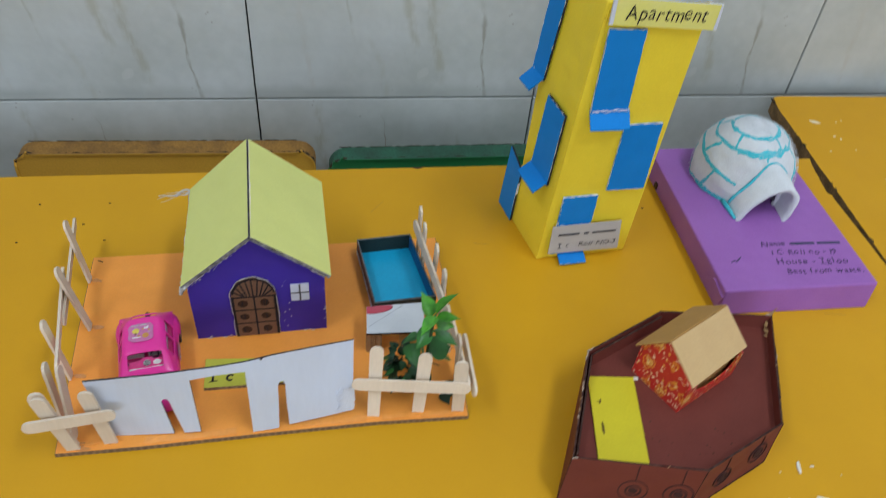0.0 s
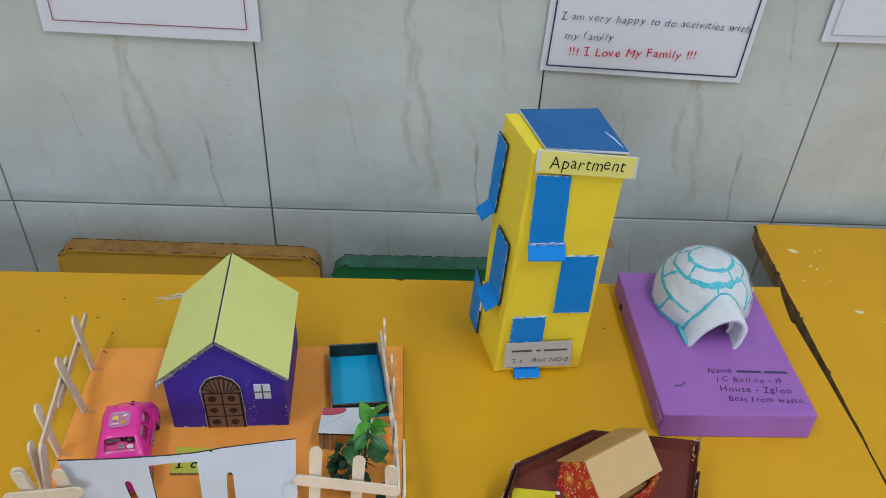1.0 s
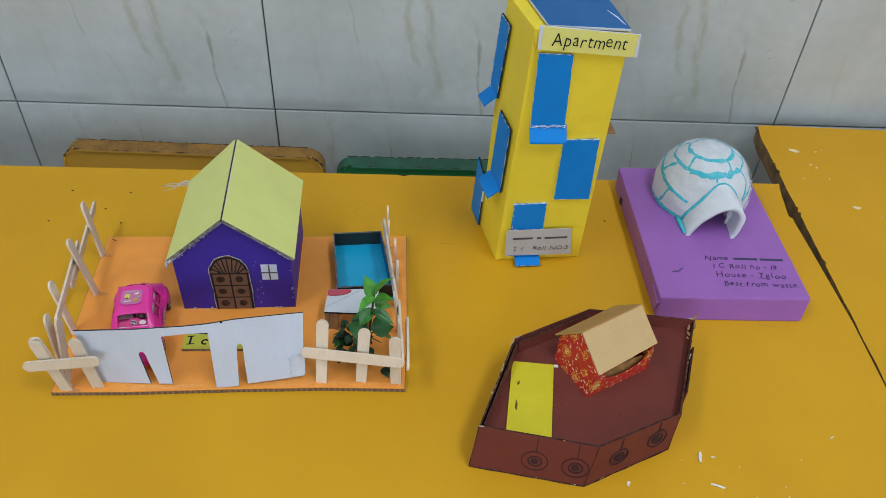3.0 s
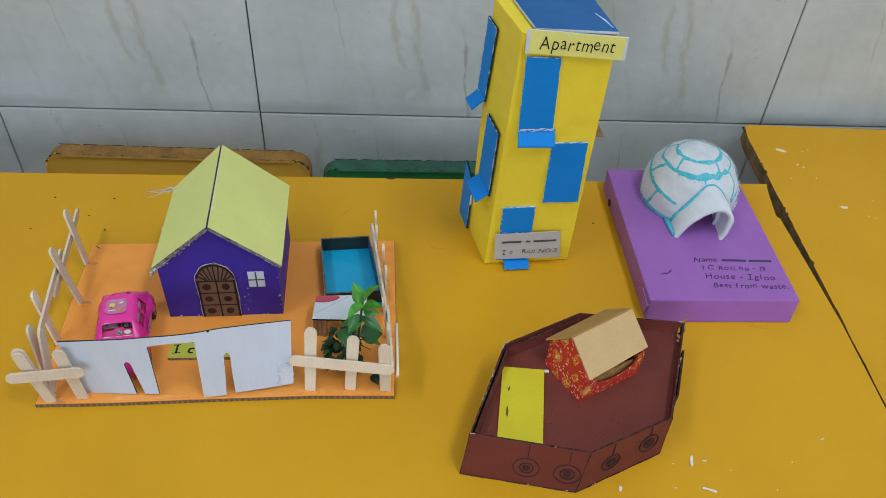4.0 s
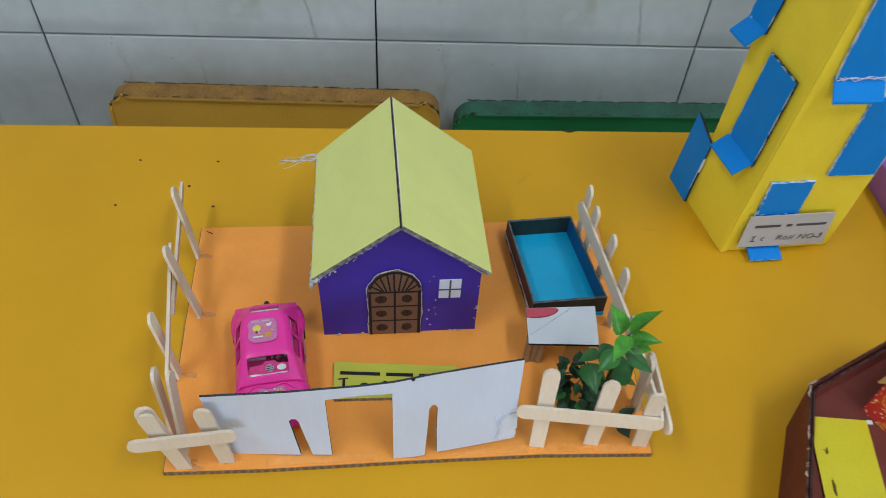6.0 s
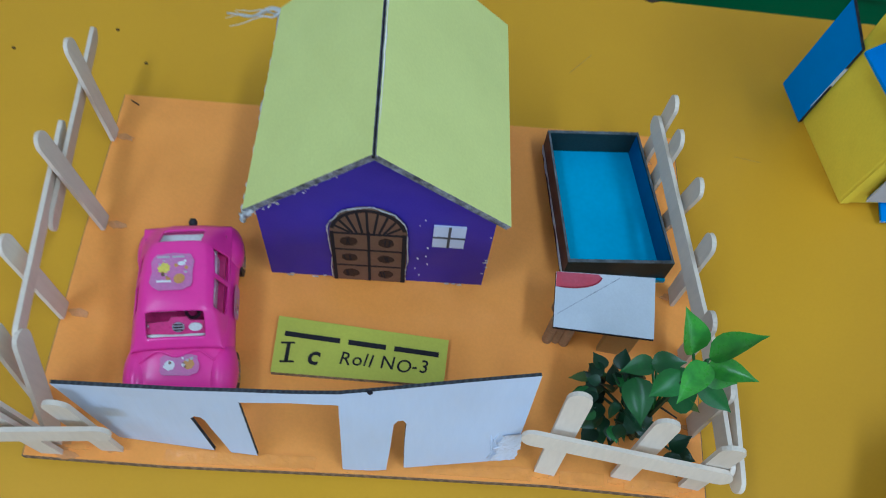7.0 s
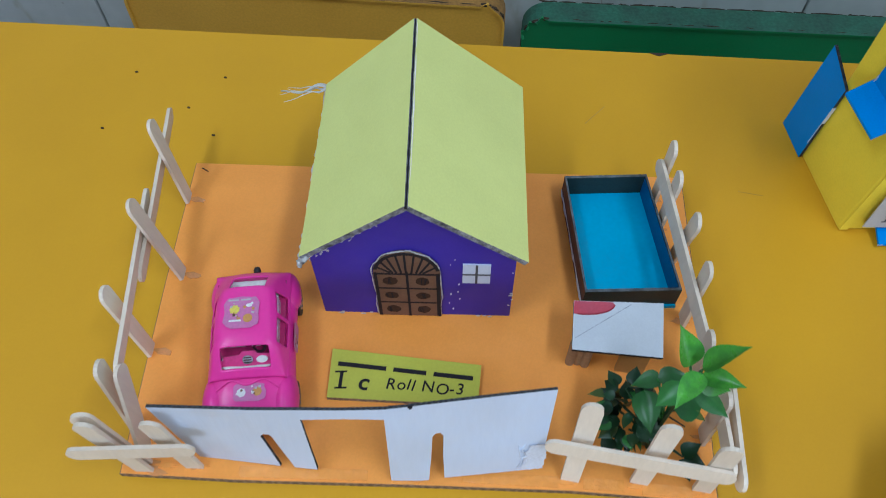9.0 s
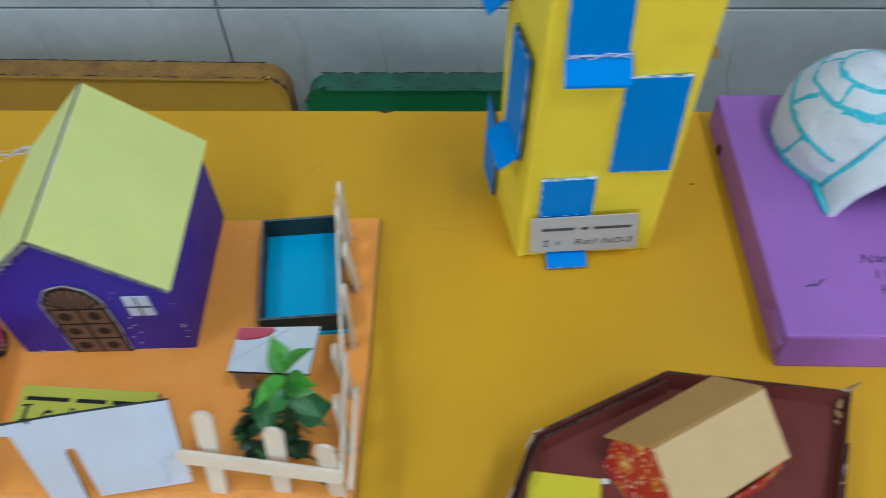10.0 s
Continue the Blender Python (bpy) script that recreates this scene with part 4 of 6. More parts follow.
bmesh.ops.triangle_fill(bm, edges=[bm.edges.new((flat[i], flat[(i + 1) % k])) for i in range(k)], use_beauty=True)
bmesh.ops.subdivide_edges(bm, edges=list(bm.edges), cuts=5, use_grid_fill=True)
for v in bm.verts:
    v.co = gate_at(v.co.x, v.co.z, 0.0)
wp = part("wall_panel", bm, ["gate_card", "flute_dark"], gate, "white card with dark corrugated cut edges")
sol = wp.modifiers.new("thickness", "SOLIDIFY")
sol.thickness, sol.offset, sol.material_offset_rim = 0.0014, -1 if wp.data.polygons[0].normal.y < 0 else 1, 1
for k in range(2):
    rr = random.Random(60 + k)
    part("tape_wrinkle", tube([gate_at(0.0640 + 0.0022 * k + rr.uniform(-0.001, 0.001) + 0.0012 * math.sin(1.3 * i + k), 0.011 + 0.0042 * i + 0.001 * k, -0.0001) for i in range(5)], [0.0002, 0.0005, 0.0004, 0.0005, 0.0002], None, 5), "gate_card", gate, "wrinkle of clear tape", smooth=True)

dot = gate_at(0.0180, 0.0655, 0.0)
part("dark_dot", tube([dot + Vector((-0.0009, 0, 0)), dot + Vector((0.0, -0.0002, 0.0004)), dot + Vector((0.0009, 0, 0.0002))], [0.0004, 0.0010, 0.0004], None, 7), "ink", gate, "dark dot of marker on the top edge", smooth=True)
rr = random.Random(46)
bm = bmesh.new()
rows = []
for i in range(15):
    t = i / 14
    z = 0.0095 + 0.0185 * t
    left, right = 0.0655 + 0.0030 * noise.noise((3.0, 9 * t, 0)) + 0.0015 * t, 0.0752 + 0.0016 * noise.noise((7.0, 8 * t, 1))
    rows.append([bm.verts.new(gate_at(left + (right - left) * q / 8, z, -0.0004 - 0.0007 * abs(noise.noise((4.0 + q * 0.45, z * 150, 2.0))))) for q in range(9)])
for a, b in zip(rows, rows[1:]):
    for q in range(8):
        bm.faces.new((a[q], a[q + 1], b[q + 1], b[q]))
part("tape_patch", bm, "white_tape", gate, "crinkled glossy tape over the card's end")

# ---- craft stick fences ----


def fence(label, posts, rails):
    o = Vector(posts[0][0])
    f = thing("picket_fence", Matrix.Translation(o), label, "fence", "craft stick fences")
    for p0, p1, nrm in posts:
        part("post", shifted(stick_bm(p0, p1, nrm, cut=True), o), "stick", f, smooth=False)
        rr = random.Random(int(p0[1] * 10000))
        foot = Vector(p0)
        bm = bmesh.new()
        side = 0.005 if foot.x < -0.1 else 0.0
        outl = [(foot.x + side + math.cos(a) * rr.uniform(0.0020, 0.0062), foot.y + math.sin(a) * rr.uniform(0.0008, 0.0026)) for a in [2 * math.pi * i / 11 for i in range(11)]]
        plate(outl, ZB, ZB + 0.0003, bm)
        part("glue_patch", shifted(bm, o), "glue_film", f, "clear film of dried glue")
    for p0, p1, nrm in rails:
        part("rail", shifted(stick_bm(p0, p1, nrm), o), "stick", f)
    return f


LX, LR = (0.93, 0.2, 0.3), (0.97, 0.2, -0.12)
fence("pale craft-stick fence leaning along the board's side", [
    ((-0.1325, 0.4235, ZB), (-0.1410, 0.4325, 0.0575), LX), ((-0.1195, 0.3765, ZB), (-0.1308, 0.3810, 0.0610), LX),
    ((-0.1205, 0.3325, ZB), (-0.1272, 0.3365, 0.0570), LX), ((-0.1128, 0.2940, ZB), (-0.1152, 0.3025, 0.0575), LX)],
    [((-0.1480, 0.4620, 0.0320), (-0.1245, 0.3550, 0.0332), LR), ((-0.1395, 0.4055, 0.0345), (-0.1092, 0.3015, 0.0490), LR), ((-0.1085, 0.3050, 0.0525), (-0.1020, 0.2805, 0.0080), LX)])
FY = (0.1, -1, 0.1)
fence("short crossed craft-stick fence at the board's corner", [
    ((-0.1022, 0.2755, ZB), (-0.1122, 0.2768, 0.0572), FY), ((-0.0802, 0.2805, ZB), (-0.0856, 0.2815, 0.0575), FY), ((-0.1040, 0.2785, ZB), (-0.1150, 0.2805, 0.0568), (0.25, -1, 0.1))],
    [((-0.1232, 0.2695, 0.0362), (-0.0700, 0.2790, 0.0382), FY)])
fence("craft-stick picket fence in front of the plant", [
    ((0.0880, 0.3015, ZB), (0.0896, 0.3160, 0.0605), (0, -1, 0.25)), ((0.1185, 0.3050, ZB), (0.1216, 0.3130, 0.0575), (0, -1, 0.2)), ((0.1460, 0.3060, ZB), (0.1449, 0.3080, 0.0560), (0, -1, 0.1))],
    [((0.0735, 0.3055, 0.0342), (0.1525, 0.3040, 0.0322), (0, -1, 0.2))])
RX = (-1, -0.15, 0.1)
fence("craft-stick picket fence beside the little pool", [
    ((0.1215, 0.4620, ZB), (0.1217, 0.4590, 0.0560), RX), ((0.1245, 0.4440, ZB), (0.1245, 0.4408, 0.0555), RX), ((0.1325, 0.4265, ZB), (0.1330, 0.4165, 0.0555), RX),
    ((0.1372, 0.3890, ZB), (0.1376, 0.3914, 0.0555), RX), ((0.1420, 0.3600, ZB), (0.1388, 0.3580, 0.0525), RX), ((0.1462, 0.3300, ZB), (0.1450, 0.3320, 0.0530), RX)],
    [((0.1172, 0.4625, 0.0375), (0.1412, 0.3575, 0.0360), RX), ((0.1412, 0.3660, 0.0350), (0.1510, 0.3040, 0.0330), RX), ((0.1500, 0.3480, 0.0350), (0.1555, 0.2995, 0.0305), RX)])

# ---- name card lying on the board ----
c0, c1, c2, c3 = (-0.0315, 0.3462), (0.0415, 0.3488), (0.0425, 0.3285), (-0.0285, 0.3212)
nc = thing("name_card", pose(c3[0], c3[1], ZB, 0, 0, 5.2), "olive-yellow card with black handwriting lying on the board", "name card")
inv = nc.matrix_world.inverted()
part("card", plate([tuple((inv @ Vector((*p, 0)))[:2]) for p in (c3, c2, c1, c0)], 0, 0.003), ["plate", "corrugate"], nc)
writing_bars([(0.003, 0.0235), (0.030, 0.016), (0.0495, 0.019)], 0.0022, pose(0, 0.0165, 0.003, 0, 0, -3), "ink", nc, "black bars of handwriting")
part("writing", writing("I c", 0.0118, pose(0.003, 0.0052, 0.003, 0, 0, -1), seed=8, weight=0.018), "ink", nc, "black marker writing")
part("writing", writing("Roll NO-3", 0.0080, pose(0.0275, 0.0062, 0.003, 0, 0, -1.5), seed=9, weight=0.004), "ink", nc, "black marker writing")

# ---- little pool ----
pool = thing("toy_pool", pose(0.101, 0.428, ZB, 0, 0, 9.0), "black card tray with blue glossy paper as a little pool", "toy pool")
inv = pool.matrix_world.inverted()
PC = [tuple((inv @ Vector((*p, 0)))[:2]) for p in ((0.0868, 0.389), (0.1335, 0.3975), (0.1145, 0.4665), (0.0712, 0.4585))]


def inset(poly, d):
    c = Vector((sum(p[0] for p in poly) / len(poly), sum(p[1] for p in poly) / len(poly)))
    return [tuple(Vector(p) + (c - Vector(p)).normalized() * d) for p in poly]


PI = inset(PC, 0.0019)
part("water", plate(inset(PC, 0.002), 0.0, 0.0022), "water", pool, "bright blue paper floor")
for i, mt in enumerate(("pool_wall", "pool_wall", "pool_wall", "pool_brown")):
    j = (i + 1) % 4
    bm = hexa([(*PC[i], 0.0), (*PC[j], 0.0), (*PI[j], 0.0), (*PI[i], 0.0)], [(*PC[i], 0.0165), (*PC[j], 0.0165), (*PI[j], 0.0165), (*PI[i], 0.0165)])
    bm.faces.ensure_lookup_table()
    bm.faces[1].material_index = 1
    part("tray_wall", bm, [mt, "pool_rim"], pool)
lin = [Vector((*p, 0)) for p in inset(PC, 0.0024)]
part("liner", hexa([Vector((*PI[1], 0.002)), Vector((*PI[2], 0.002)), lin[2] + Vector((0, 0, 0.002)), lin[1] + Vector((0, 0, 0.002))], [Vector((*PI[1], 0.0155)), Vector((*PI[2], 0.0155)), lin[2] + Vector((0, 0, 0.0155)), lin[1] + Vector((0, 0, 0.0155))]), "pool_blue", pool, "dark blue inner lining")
d = (Vector(PC[1]) - Vector(PC[0])).normalized()
o = Vector((d.y, -d.x)) * 0.0012
fs = [Vector((*PC[0], 0)), Vector((*PC[1], 0)), Vector((*(Vector(PC[1]) + o), 0)), Vector((*(Vector(PC[0]) + o), 0))]
part("paper_strip", hexa(fs[::-1], [q + Vector((0, 0, 0.0022)) for q in fs[::-1]]), "water", pool, "blue paper edge showing under the tray")
glue_line([(*PC[3], 0.004), (*PC[0], 0.004)], 0.0008, 18, 12, pool)

# ---- bench ----
bench = thing("model_bench", pose(0.102, 0.368, ZB), "white card bench with a red printed corner beside the pool", "bench")
BT = [(-0.0200, -0.0140), (0.0212, -0.0118), (0.0210, 0.0165), (-0.0210, 0.0115)]
part("top", plate(BT, 0.0220, 0.0238), ["bench_top", "ink"], bench)
arc = [(-0.0208, 0.0113), (-0.0206, 0.0045)] + [(-0.0206 + 0.019 * math.sin(radians(a)), 0.0128 - 0.0083 * math.cos(radians(a))) for a in range(6, 85, 6)] + [(-0.0030, 0.0133)]
part("printed_corner", plate(arc, 0.0238, 0.0240), "bench_red", bench, "red printed patch")
part("printed_edge", tube([(x, y, 0.0240) for x, y in arc[2:-1]], 0.00035, None, 5), "bench_red_dark", bench, "darker red outline")
part("fold_line", bar(-0.019, -0.008, 0.006, 0.0135, 0.00035, 0.0238, 0.0239), "grey_line", bench)
part("support", box(0.0030, 0.0165, -0.0110, -0.0085, 0.0, 0.0220, 0.0006), "kraft", bench, "folded card coloured browner for its shaded side support")
for cx, cy, n in ((-0.0150, -0.0095, 3), (-0.0140, 0.0060, 2)):
    bm = bmesh.new()
    for k in range(n):
        ring(cx + 0.0036 * (k - (n - 1) / 2), cy + 0.0008 * (k % 2), 0.0013, 0.0022, 0.0, 0.0220, bm, None, 16)
    part("support", bm, "carton", bench, "rolled brown cardboard support")

# ---- plant ----


def leaf_bm(length, width, fold=0.25, droop=0.3):
    """A pointed leaf along +x with a folded midrib, in its own frame."""
    bm = bmesh.new()
    rows = []
    n, h = 8, 2
    for i in range(n + 1):
        t = i / n
        w = width / 2 * (0.12 + 0.88 * math.sin(math.pi * t ** 0.66)) * (1 - t ** 6) + 0.0001
        z = -droop * length * t * t
        rows.append([bm.verts.new((length * t, w * s / h, z + fold * abs(s / h) * w)) for s in range(-h, h + 1)])
    for i in range(n):
        for s in range(2 * h):
            bm.faces.new((rows[i][s], rows[i + 1][s], rows[i + 1][s + 1], rows[i][s + 1]))
    return bm


def leaf_mesh(name, length, width, mat, fold, droop):
    bm = leaf_bm(length, width, fold, droop)
    me = bpy.data.meshes.new(name)
    bm.to_mesh(me)
    bm.free()
    me.materials.append(M[mat])
    me.shade_smooth()
    return me


PX, PY = 0.121, 0.326
plant = thing("artificial_plant", pose(PX, PY, ZB), "artificial plant with dark lower and bright green upper leaves", "plant")
part("plant_base", box(-0.006, 0.006, -0.004, 0.004, 0.0, 0.005, 0.001), "stem", plant, "dark base stuck on the board")
DARK = leaf_mesh("leaf_dark", 0.0125, 0.0105, "leaf_dark", 0.25, 0.25)
MID = leaf_mesh("leaf_mid", 0.0125, 0.0088, "leaf_mid", 0.25, 0.25)
LONG = leaf_mesh("leaf_long", 0.026, 0.0180, "leaf_mid", 0.40, 0.25)
SLIM = leaf_mesh("leaf_slim", 0.026, 0.0110, "leaf_mid", 0.5, 0.1)
BROAD = leaf_mesh("leaf_broad", 0.026, 0.0240, "leaf_deep", 0.3, 0.2)
OLIVE = leaf_mesh("leaf_olive", 0.026, 0.0130, "leaf_olive", 0.2, 0.1)
WILTED = leaf_mesh("leaf_wilted", 0.026, 0.0120, "leaf_olive", 0.4, 0.1)
BRIGHT = leaf_mesh("leaf_bright", 0.026, 0.0172, "leaf_bright", 0.45, 0.16)
NARROW = leaf_mesh("leaf_narrow", 0.026, 0.0130, "leaf_bright", 0.50, 0.12)


def put_leaf(me, base, tip, scale=0.0, roll=0.0):
    scale = scale or (Vector(tip) - Vector(base)).length / 0.026
    d = (Vector(tip) - Vector(base)).normalized()
    side = Vector((0, 0, 1)).cross(d)
    side = side.normalized() if side.length > 0.05 else Vector((1, 0, 0))
    up = d.cross(side)
    m = Matrix.Translation(base) @ Matrix((d, side, up)).transposed().to_4x4() @ Matrix.Rotation(roll, 4, "X") @ Matrix.Scale(scale, 4)
    ob = new("leaf", me)
    ob.parent = plant
    ob.matrix_local = m


TOP = Vector((0.0058, 0.0031, 0.0725))
part("stem", tube([(0.0004, -0.005, 0.003), (0.0010, -0.002, 0.024), (0.0030, 0.0008, 0.048), TOP], [0.0014, 0.0012, 0.0010, 0.0008]), "stem", plant)
for tip in ((-0.0150, 0.0100, 0.0300), (-0.0170, 0.0010, 0.0260), (-0.0190, 0.0110, 0.0180), (-0.0120, -0.0060, 0.0240), (0.0150, -0.0085, 0.0070), (-0.0100, 0.0170, 0.0300)):
    root = Vector((0.0004, -0.005, 0.006))
    tip = Vector(tip)
    part("stem", tube([root, root.lerp(tip, 0.5) + Vector((0.001, 0, 0.004)), tip], [0.0010, 0.0008, 0.0005], None, 5), "stem", plant, "dark side stem")
part("stem", tube([(0.0012, 0.0, 0.0300), (0.0036, 0.0014, 0.0272), (0.0113, -0.0019, 0.0262)], [0.0006, 0.0005, 0.0003], None, 5), "twig", plant, "bare brown twig")
part("stem", tube([(0.0016, 0.0, 0.0340), (0.0090, 0.0040, 0.0330), (0.0131, 0.0044, 0.0312)], [0.0006, 0.0005, 0.0003], None, 5), "twig", plant, "bare brown twig")
put_leaf(WILTED, (0.0131, 0.0044, 0.0312), (0.0194, 0.0007, 0.0282), 0.0, 0.9)
rnd = random.Random(23)
for k in range(80):
    a, u, h = 2.4 * k, math.sqrt(rnd.random()), rnd.uniform(-1, 1)
    base = Vector((-0.0130 + 0.0105 * u * math.cos(a), 0.0030 + 0.0120 * u * math.sin(a), 0.0200 + 0.0130 * h * math.sqrt(1 - 0.6 * u * u)))
    out = Vector((math.cos(a) + rnd.uniform(-0.5, 0.5), math.sin(a) + rnd.uniform(-0.5, 0.5), rnd.uniform(-0.7, 0.5)))
    put_leaf(MID if k % 9 == 0 else DARK, base, base + out * 0.010, rnd.uniform(0.46, 0.68), rnd.uniform(-0.8, 0.8))
for b, t, r in (((0.0158, -0.0090, 0.0060), (0.0256, -0.0116, 0.0090), 0.1), ((0.0150, -0.0080, 0.0070), (0.0205, -0.0035, 0.0130), -0.3), ((0.0145, -0.0095, 0.0060), (0.0178, -0.0170, 0.0060), 0.3),
                ((0.0010, -0.0020, 0.0180), (0.0050, -0.0110, 0.0160), 0.4), ((-0.0005, 0.0, 0.0260), (-0.0040, -0.0090, 0.0230), -0.4)):
    put_leaf(DARK, b, t, 0.78, r)
# pairs of leaves up the stem: mesh, foot, tip, roll
for me, b, t, r in ((BRIGHT, (0.0035, 0.0080, 0.0660), (-0.0021, 0.0172, 0.0801), 0.1), (NARROW, (0.0065, 0.0038, 0.0735), (0.0181, 0.0083, 0.0903), -0.35), (NARROW, (0.0070, 0.0027, 0.0705), (0.0208, -0.0028, 0.0777), 0.30),
                    (NARROW, (0.0062, 0.0022, 0.0725), (-0.0040, -0.0130, 0.0735), 0.15), (BRIGHT, (0.0065, 0.0015, 0.0680), (0.0190, -0.0012, 0.0665), 0.75), (SLIM, (0.0062, 0.0008, 0.0610), (0.0219, -0.0068, 0.0540), 0.5), (BROAD, (0.0030, 0.0040, 0.0350), (0.0205, 0.0110, 0.0330), 0.45),
                    (LONG, (0.0030, 0.0050, 0.0560), (-0.0056, -0.0046, 0.0475), -0.35), (LONG, (-0.0090, 0.0060, 0.0400), (-0.0058, -0.0112, 0.0395), 0.2), (LONG, (-0.0020, 0.0110, 0.0420), (-0.0150, 0.0090, 0.0400), 0.2),
                    (MID, (-0.0040, 0.0110, 0.0430), (0.0050, 0.0125, 0.0470), 0.1), (OLIVE, (-0.0204, 0.0118, 0.0180), (-0.0299, 0.0106, 0.0172), 0.2)):
    root = Vector((0.0030, 0.0008, 0.048)).lerp(TOP, min(1.0, max(0.0, (b[2] - 0.052) / 0.0245))) if b[2] > 0.046 else Vector((0.0012, -0.0015, b[2] * 0.72))
    if me != OLIVE:
        part("stem", tube([root, root.lerp(Vector(b), 0.6) + Vector((0, 0, 0.001)), b], [0.0007, 0.0006, 0.0005], None, 5), "leaf_mid", plant)
    put_leaf(me, b, t, 1.0 if me == MID else 0.0, r)

# ---- toy car ----
car = thing("toy_car", pose(-0.0668, 0.3375, ZB, 0, 0, 13.7), "hot pink plastic toy car with stickers parked on the orange board", "toy car")


def body_ring(y, w, h, z0=0.0045, n=16):
    pts = []
    for i in range(n + 1):
        a = math.pi * i / n
        c, s = math.cos(a), math.sin(a)
        pts.append((w * math.copysign(abs(c) ** 0.45, c), y, z0 + (h - z0) * s ** 0.55))
    return pts


STN = [(-0.0415, 0.0120, 0.0100), (-0.0400, 0.0160, 0.0140), (-0.0360, 0.0190, 0.0180), (-0.0280, 0.0208, 0.0208), (-0.0180, 0.0205, 0.0222), (-0.0050, 0.0200, 0.0222),
       (0.0100, 0.0203, 0.0222), (0.0220, 0.0208, 0.0218), (0.0320, 0.0198, 0.0200), (0.0380, 0.0170, 0.0165), (0.0410, 0.0125, 0.0110)]
bm = bmesh.new()
rows = [[bm.verts.new(p) for p in body_ring(*s)] for s in STN]
for a, b in zip(rows, rows[1:]):
    for i in range(len(a) - 1):
        bm.faces.new((a[i], a[i + 1], b[i + 1], b[i]))
    bm.faces.new((a[-1], a[0], b[0], b[-1]))
bm.faces.new(rows[0])
bm.faces.new(rows[-1][::-1])
body = part("body", bm, "car_pink", car, "glossy pink rounded lower body", smooth=True)
body.modifiers.new("smooth", "SUBSURF").render_levels = 1

CAB = [(-0.0208, 0.0214), (-0.0172, 0.0245), (-0.0092, 0.0311), (-0.0070, 0.0323), (-0.0015, 0.0331), (0.0055, 0.0336), (0.0072, 0.0336), (0.0155, 0.0334), (0.0190, 0.0331), (0.0208, 0.0326), (0.0300, 0.0256), (0.0345, 0.0212)]
bm = bmesh.new()
rows = []
for y, zr in CAB:
    zb, wb = 0.0205, 0.0188 - 0.0006 * abs(y - 0.006) / 0.02
    wt = 0.0162 if y < -0.019 else 0.0146 if y < -0.008 else 0.0132 if y < 0.012 else 0.0126 if y < 0.0185 else 0.0118
    hgt = zr - zb
    prof = [(wb, zb), (wb - 0.0005, zb + 0.10 * hgt), (wt + 0.0012, zb + 0.82 * hgt), (wt - 0.0012, zr), (wt - 0.0034, zr + 0.0006), (0.0055, zr + 0.0012)]
    full = [(-x, z) for x, z in prof] + [(x, z) for x, z in reversed(prof)]
    rows.append([bm.verts.new((x, y, z)) for x, z in full])
for i in range(len(rows) - 1):
    y0, y1 = CAB[i][0], CAB[i + 1][0]
    for k in range(len(rows[i]) - 1):
        glass = (i in (1,) and 4 <= k <= 6) or (i in (9,) and 4 <= k <= 6) or (k in (1, 9) and i in (4, 3)) or (k in (1, 9) and i in (6, 7))
        if not glass:
            bm.faces.new((rows[i][k], rows[i][k + 1], rows[i + 1][k + 1], rows[i + 1][k]))
ce, cv = bm.edges.layers.float.new("crease_edge"), bm.verts.layers.float.new("crease_vert")
for e in bm.edges:
    if e.is_boundary:
        e[ce] = 1.0
for v in bm.verts:
    if v.is_boundary:
        v[cv] = 0.8
cab = part("cabin", bm, "car_pink", car, "pink roof and pillars with open windows", smooth=True)
sub = cab.modifiers.new("smooth", "SUBSURF")
sub.levels = sub.render_levels = 2
sol = cab.modifiers.new("thickness", "SOLIDIFY")
sol.thickness, sol.offset = 0.0009, -1
crease = []
for i in range(25):
    x = -0.0165 + 0.033 * i / 24
    crease.append((x, -0.0222 - 0.0016 * math.cos(math.pi * x / 0.0075) - 0.10 * abs(x), 0.0224 - 0.0042 * (abs(x) / 0.0165) ** 4))
part("hood_crease", tube(crease, [0.0002] + [0.0005] * 23 + [0.0002], None, 6), "car_pink", car, "wavy moulded ridge of the bonnet", smooth=True)
DASH = frame_of((0, -0.0163, 0.0226), (1, 0, 0), (0, 0.0080, 0.0060))
dash = part("dashboard", plate([(-0.0128, -0.0006), (0.0128, -0.0006), (0.0120, 0.0066), (0.0050, 0.0070), (0.0040, 0.0084), (-0.0020, 0.0084), (-0.0030, 0.0068), (-0.0120, 0.0062)], -0.0012, 0.0, None, DASH), "dash_pink", car, "pinkish red dashboard")
part("dashboard_trim", tube([DASH @ Vector((x, 0.0018 - 0.0012 * math.cos(x / 0.0125 * 1.5), 0.0006)) for x in [-0.0115 + 0.0023 * k for k in range(11)]], [0.0003, 0.0008] + [0.0010] * 6 + [0.0008, 0.0005, 0.0002], None, 8), "sticker_white", dash, "curved chromed strip", smooth=True)
part("dashboard_dial", ring(0.0008, 0.0046, 0.0, 0.0024, 0.0, 0.0012, None, DASH, 22, 0.85), "car_chrome", dash, "chromed ribbed dial")
for k in range(3):
    part("dial_rib", bar(-0.0009, 0.0034 + 0.0011 * k, 0.0025, 0.0034 + 0.0011 * k, 0.0004, 0.0012, 0.0015, None, DASH), "car_dark", dash)
part("dashboard_dial", ring(0.0072, 0.0044, 0.0, 0.0026, 0.0, 0.0009, None, DASH, 20, 0.62), "sticker_white", dash, "silvery oval dial")
part("side_box", box(-0.0124, -0.0104, -0.0128, -0.0105, 0.0238, 0.0262, 0.0004), "car_chrome", car, "chromed side box")
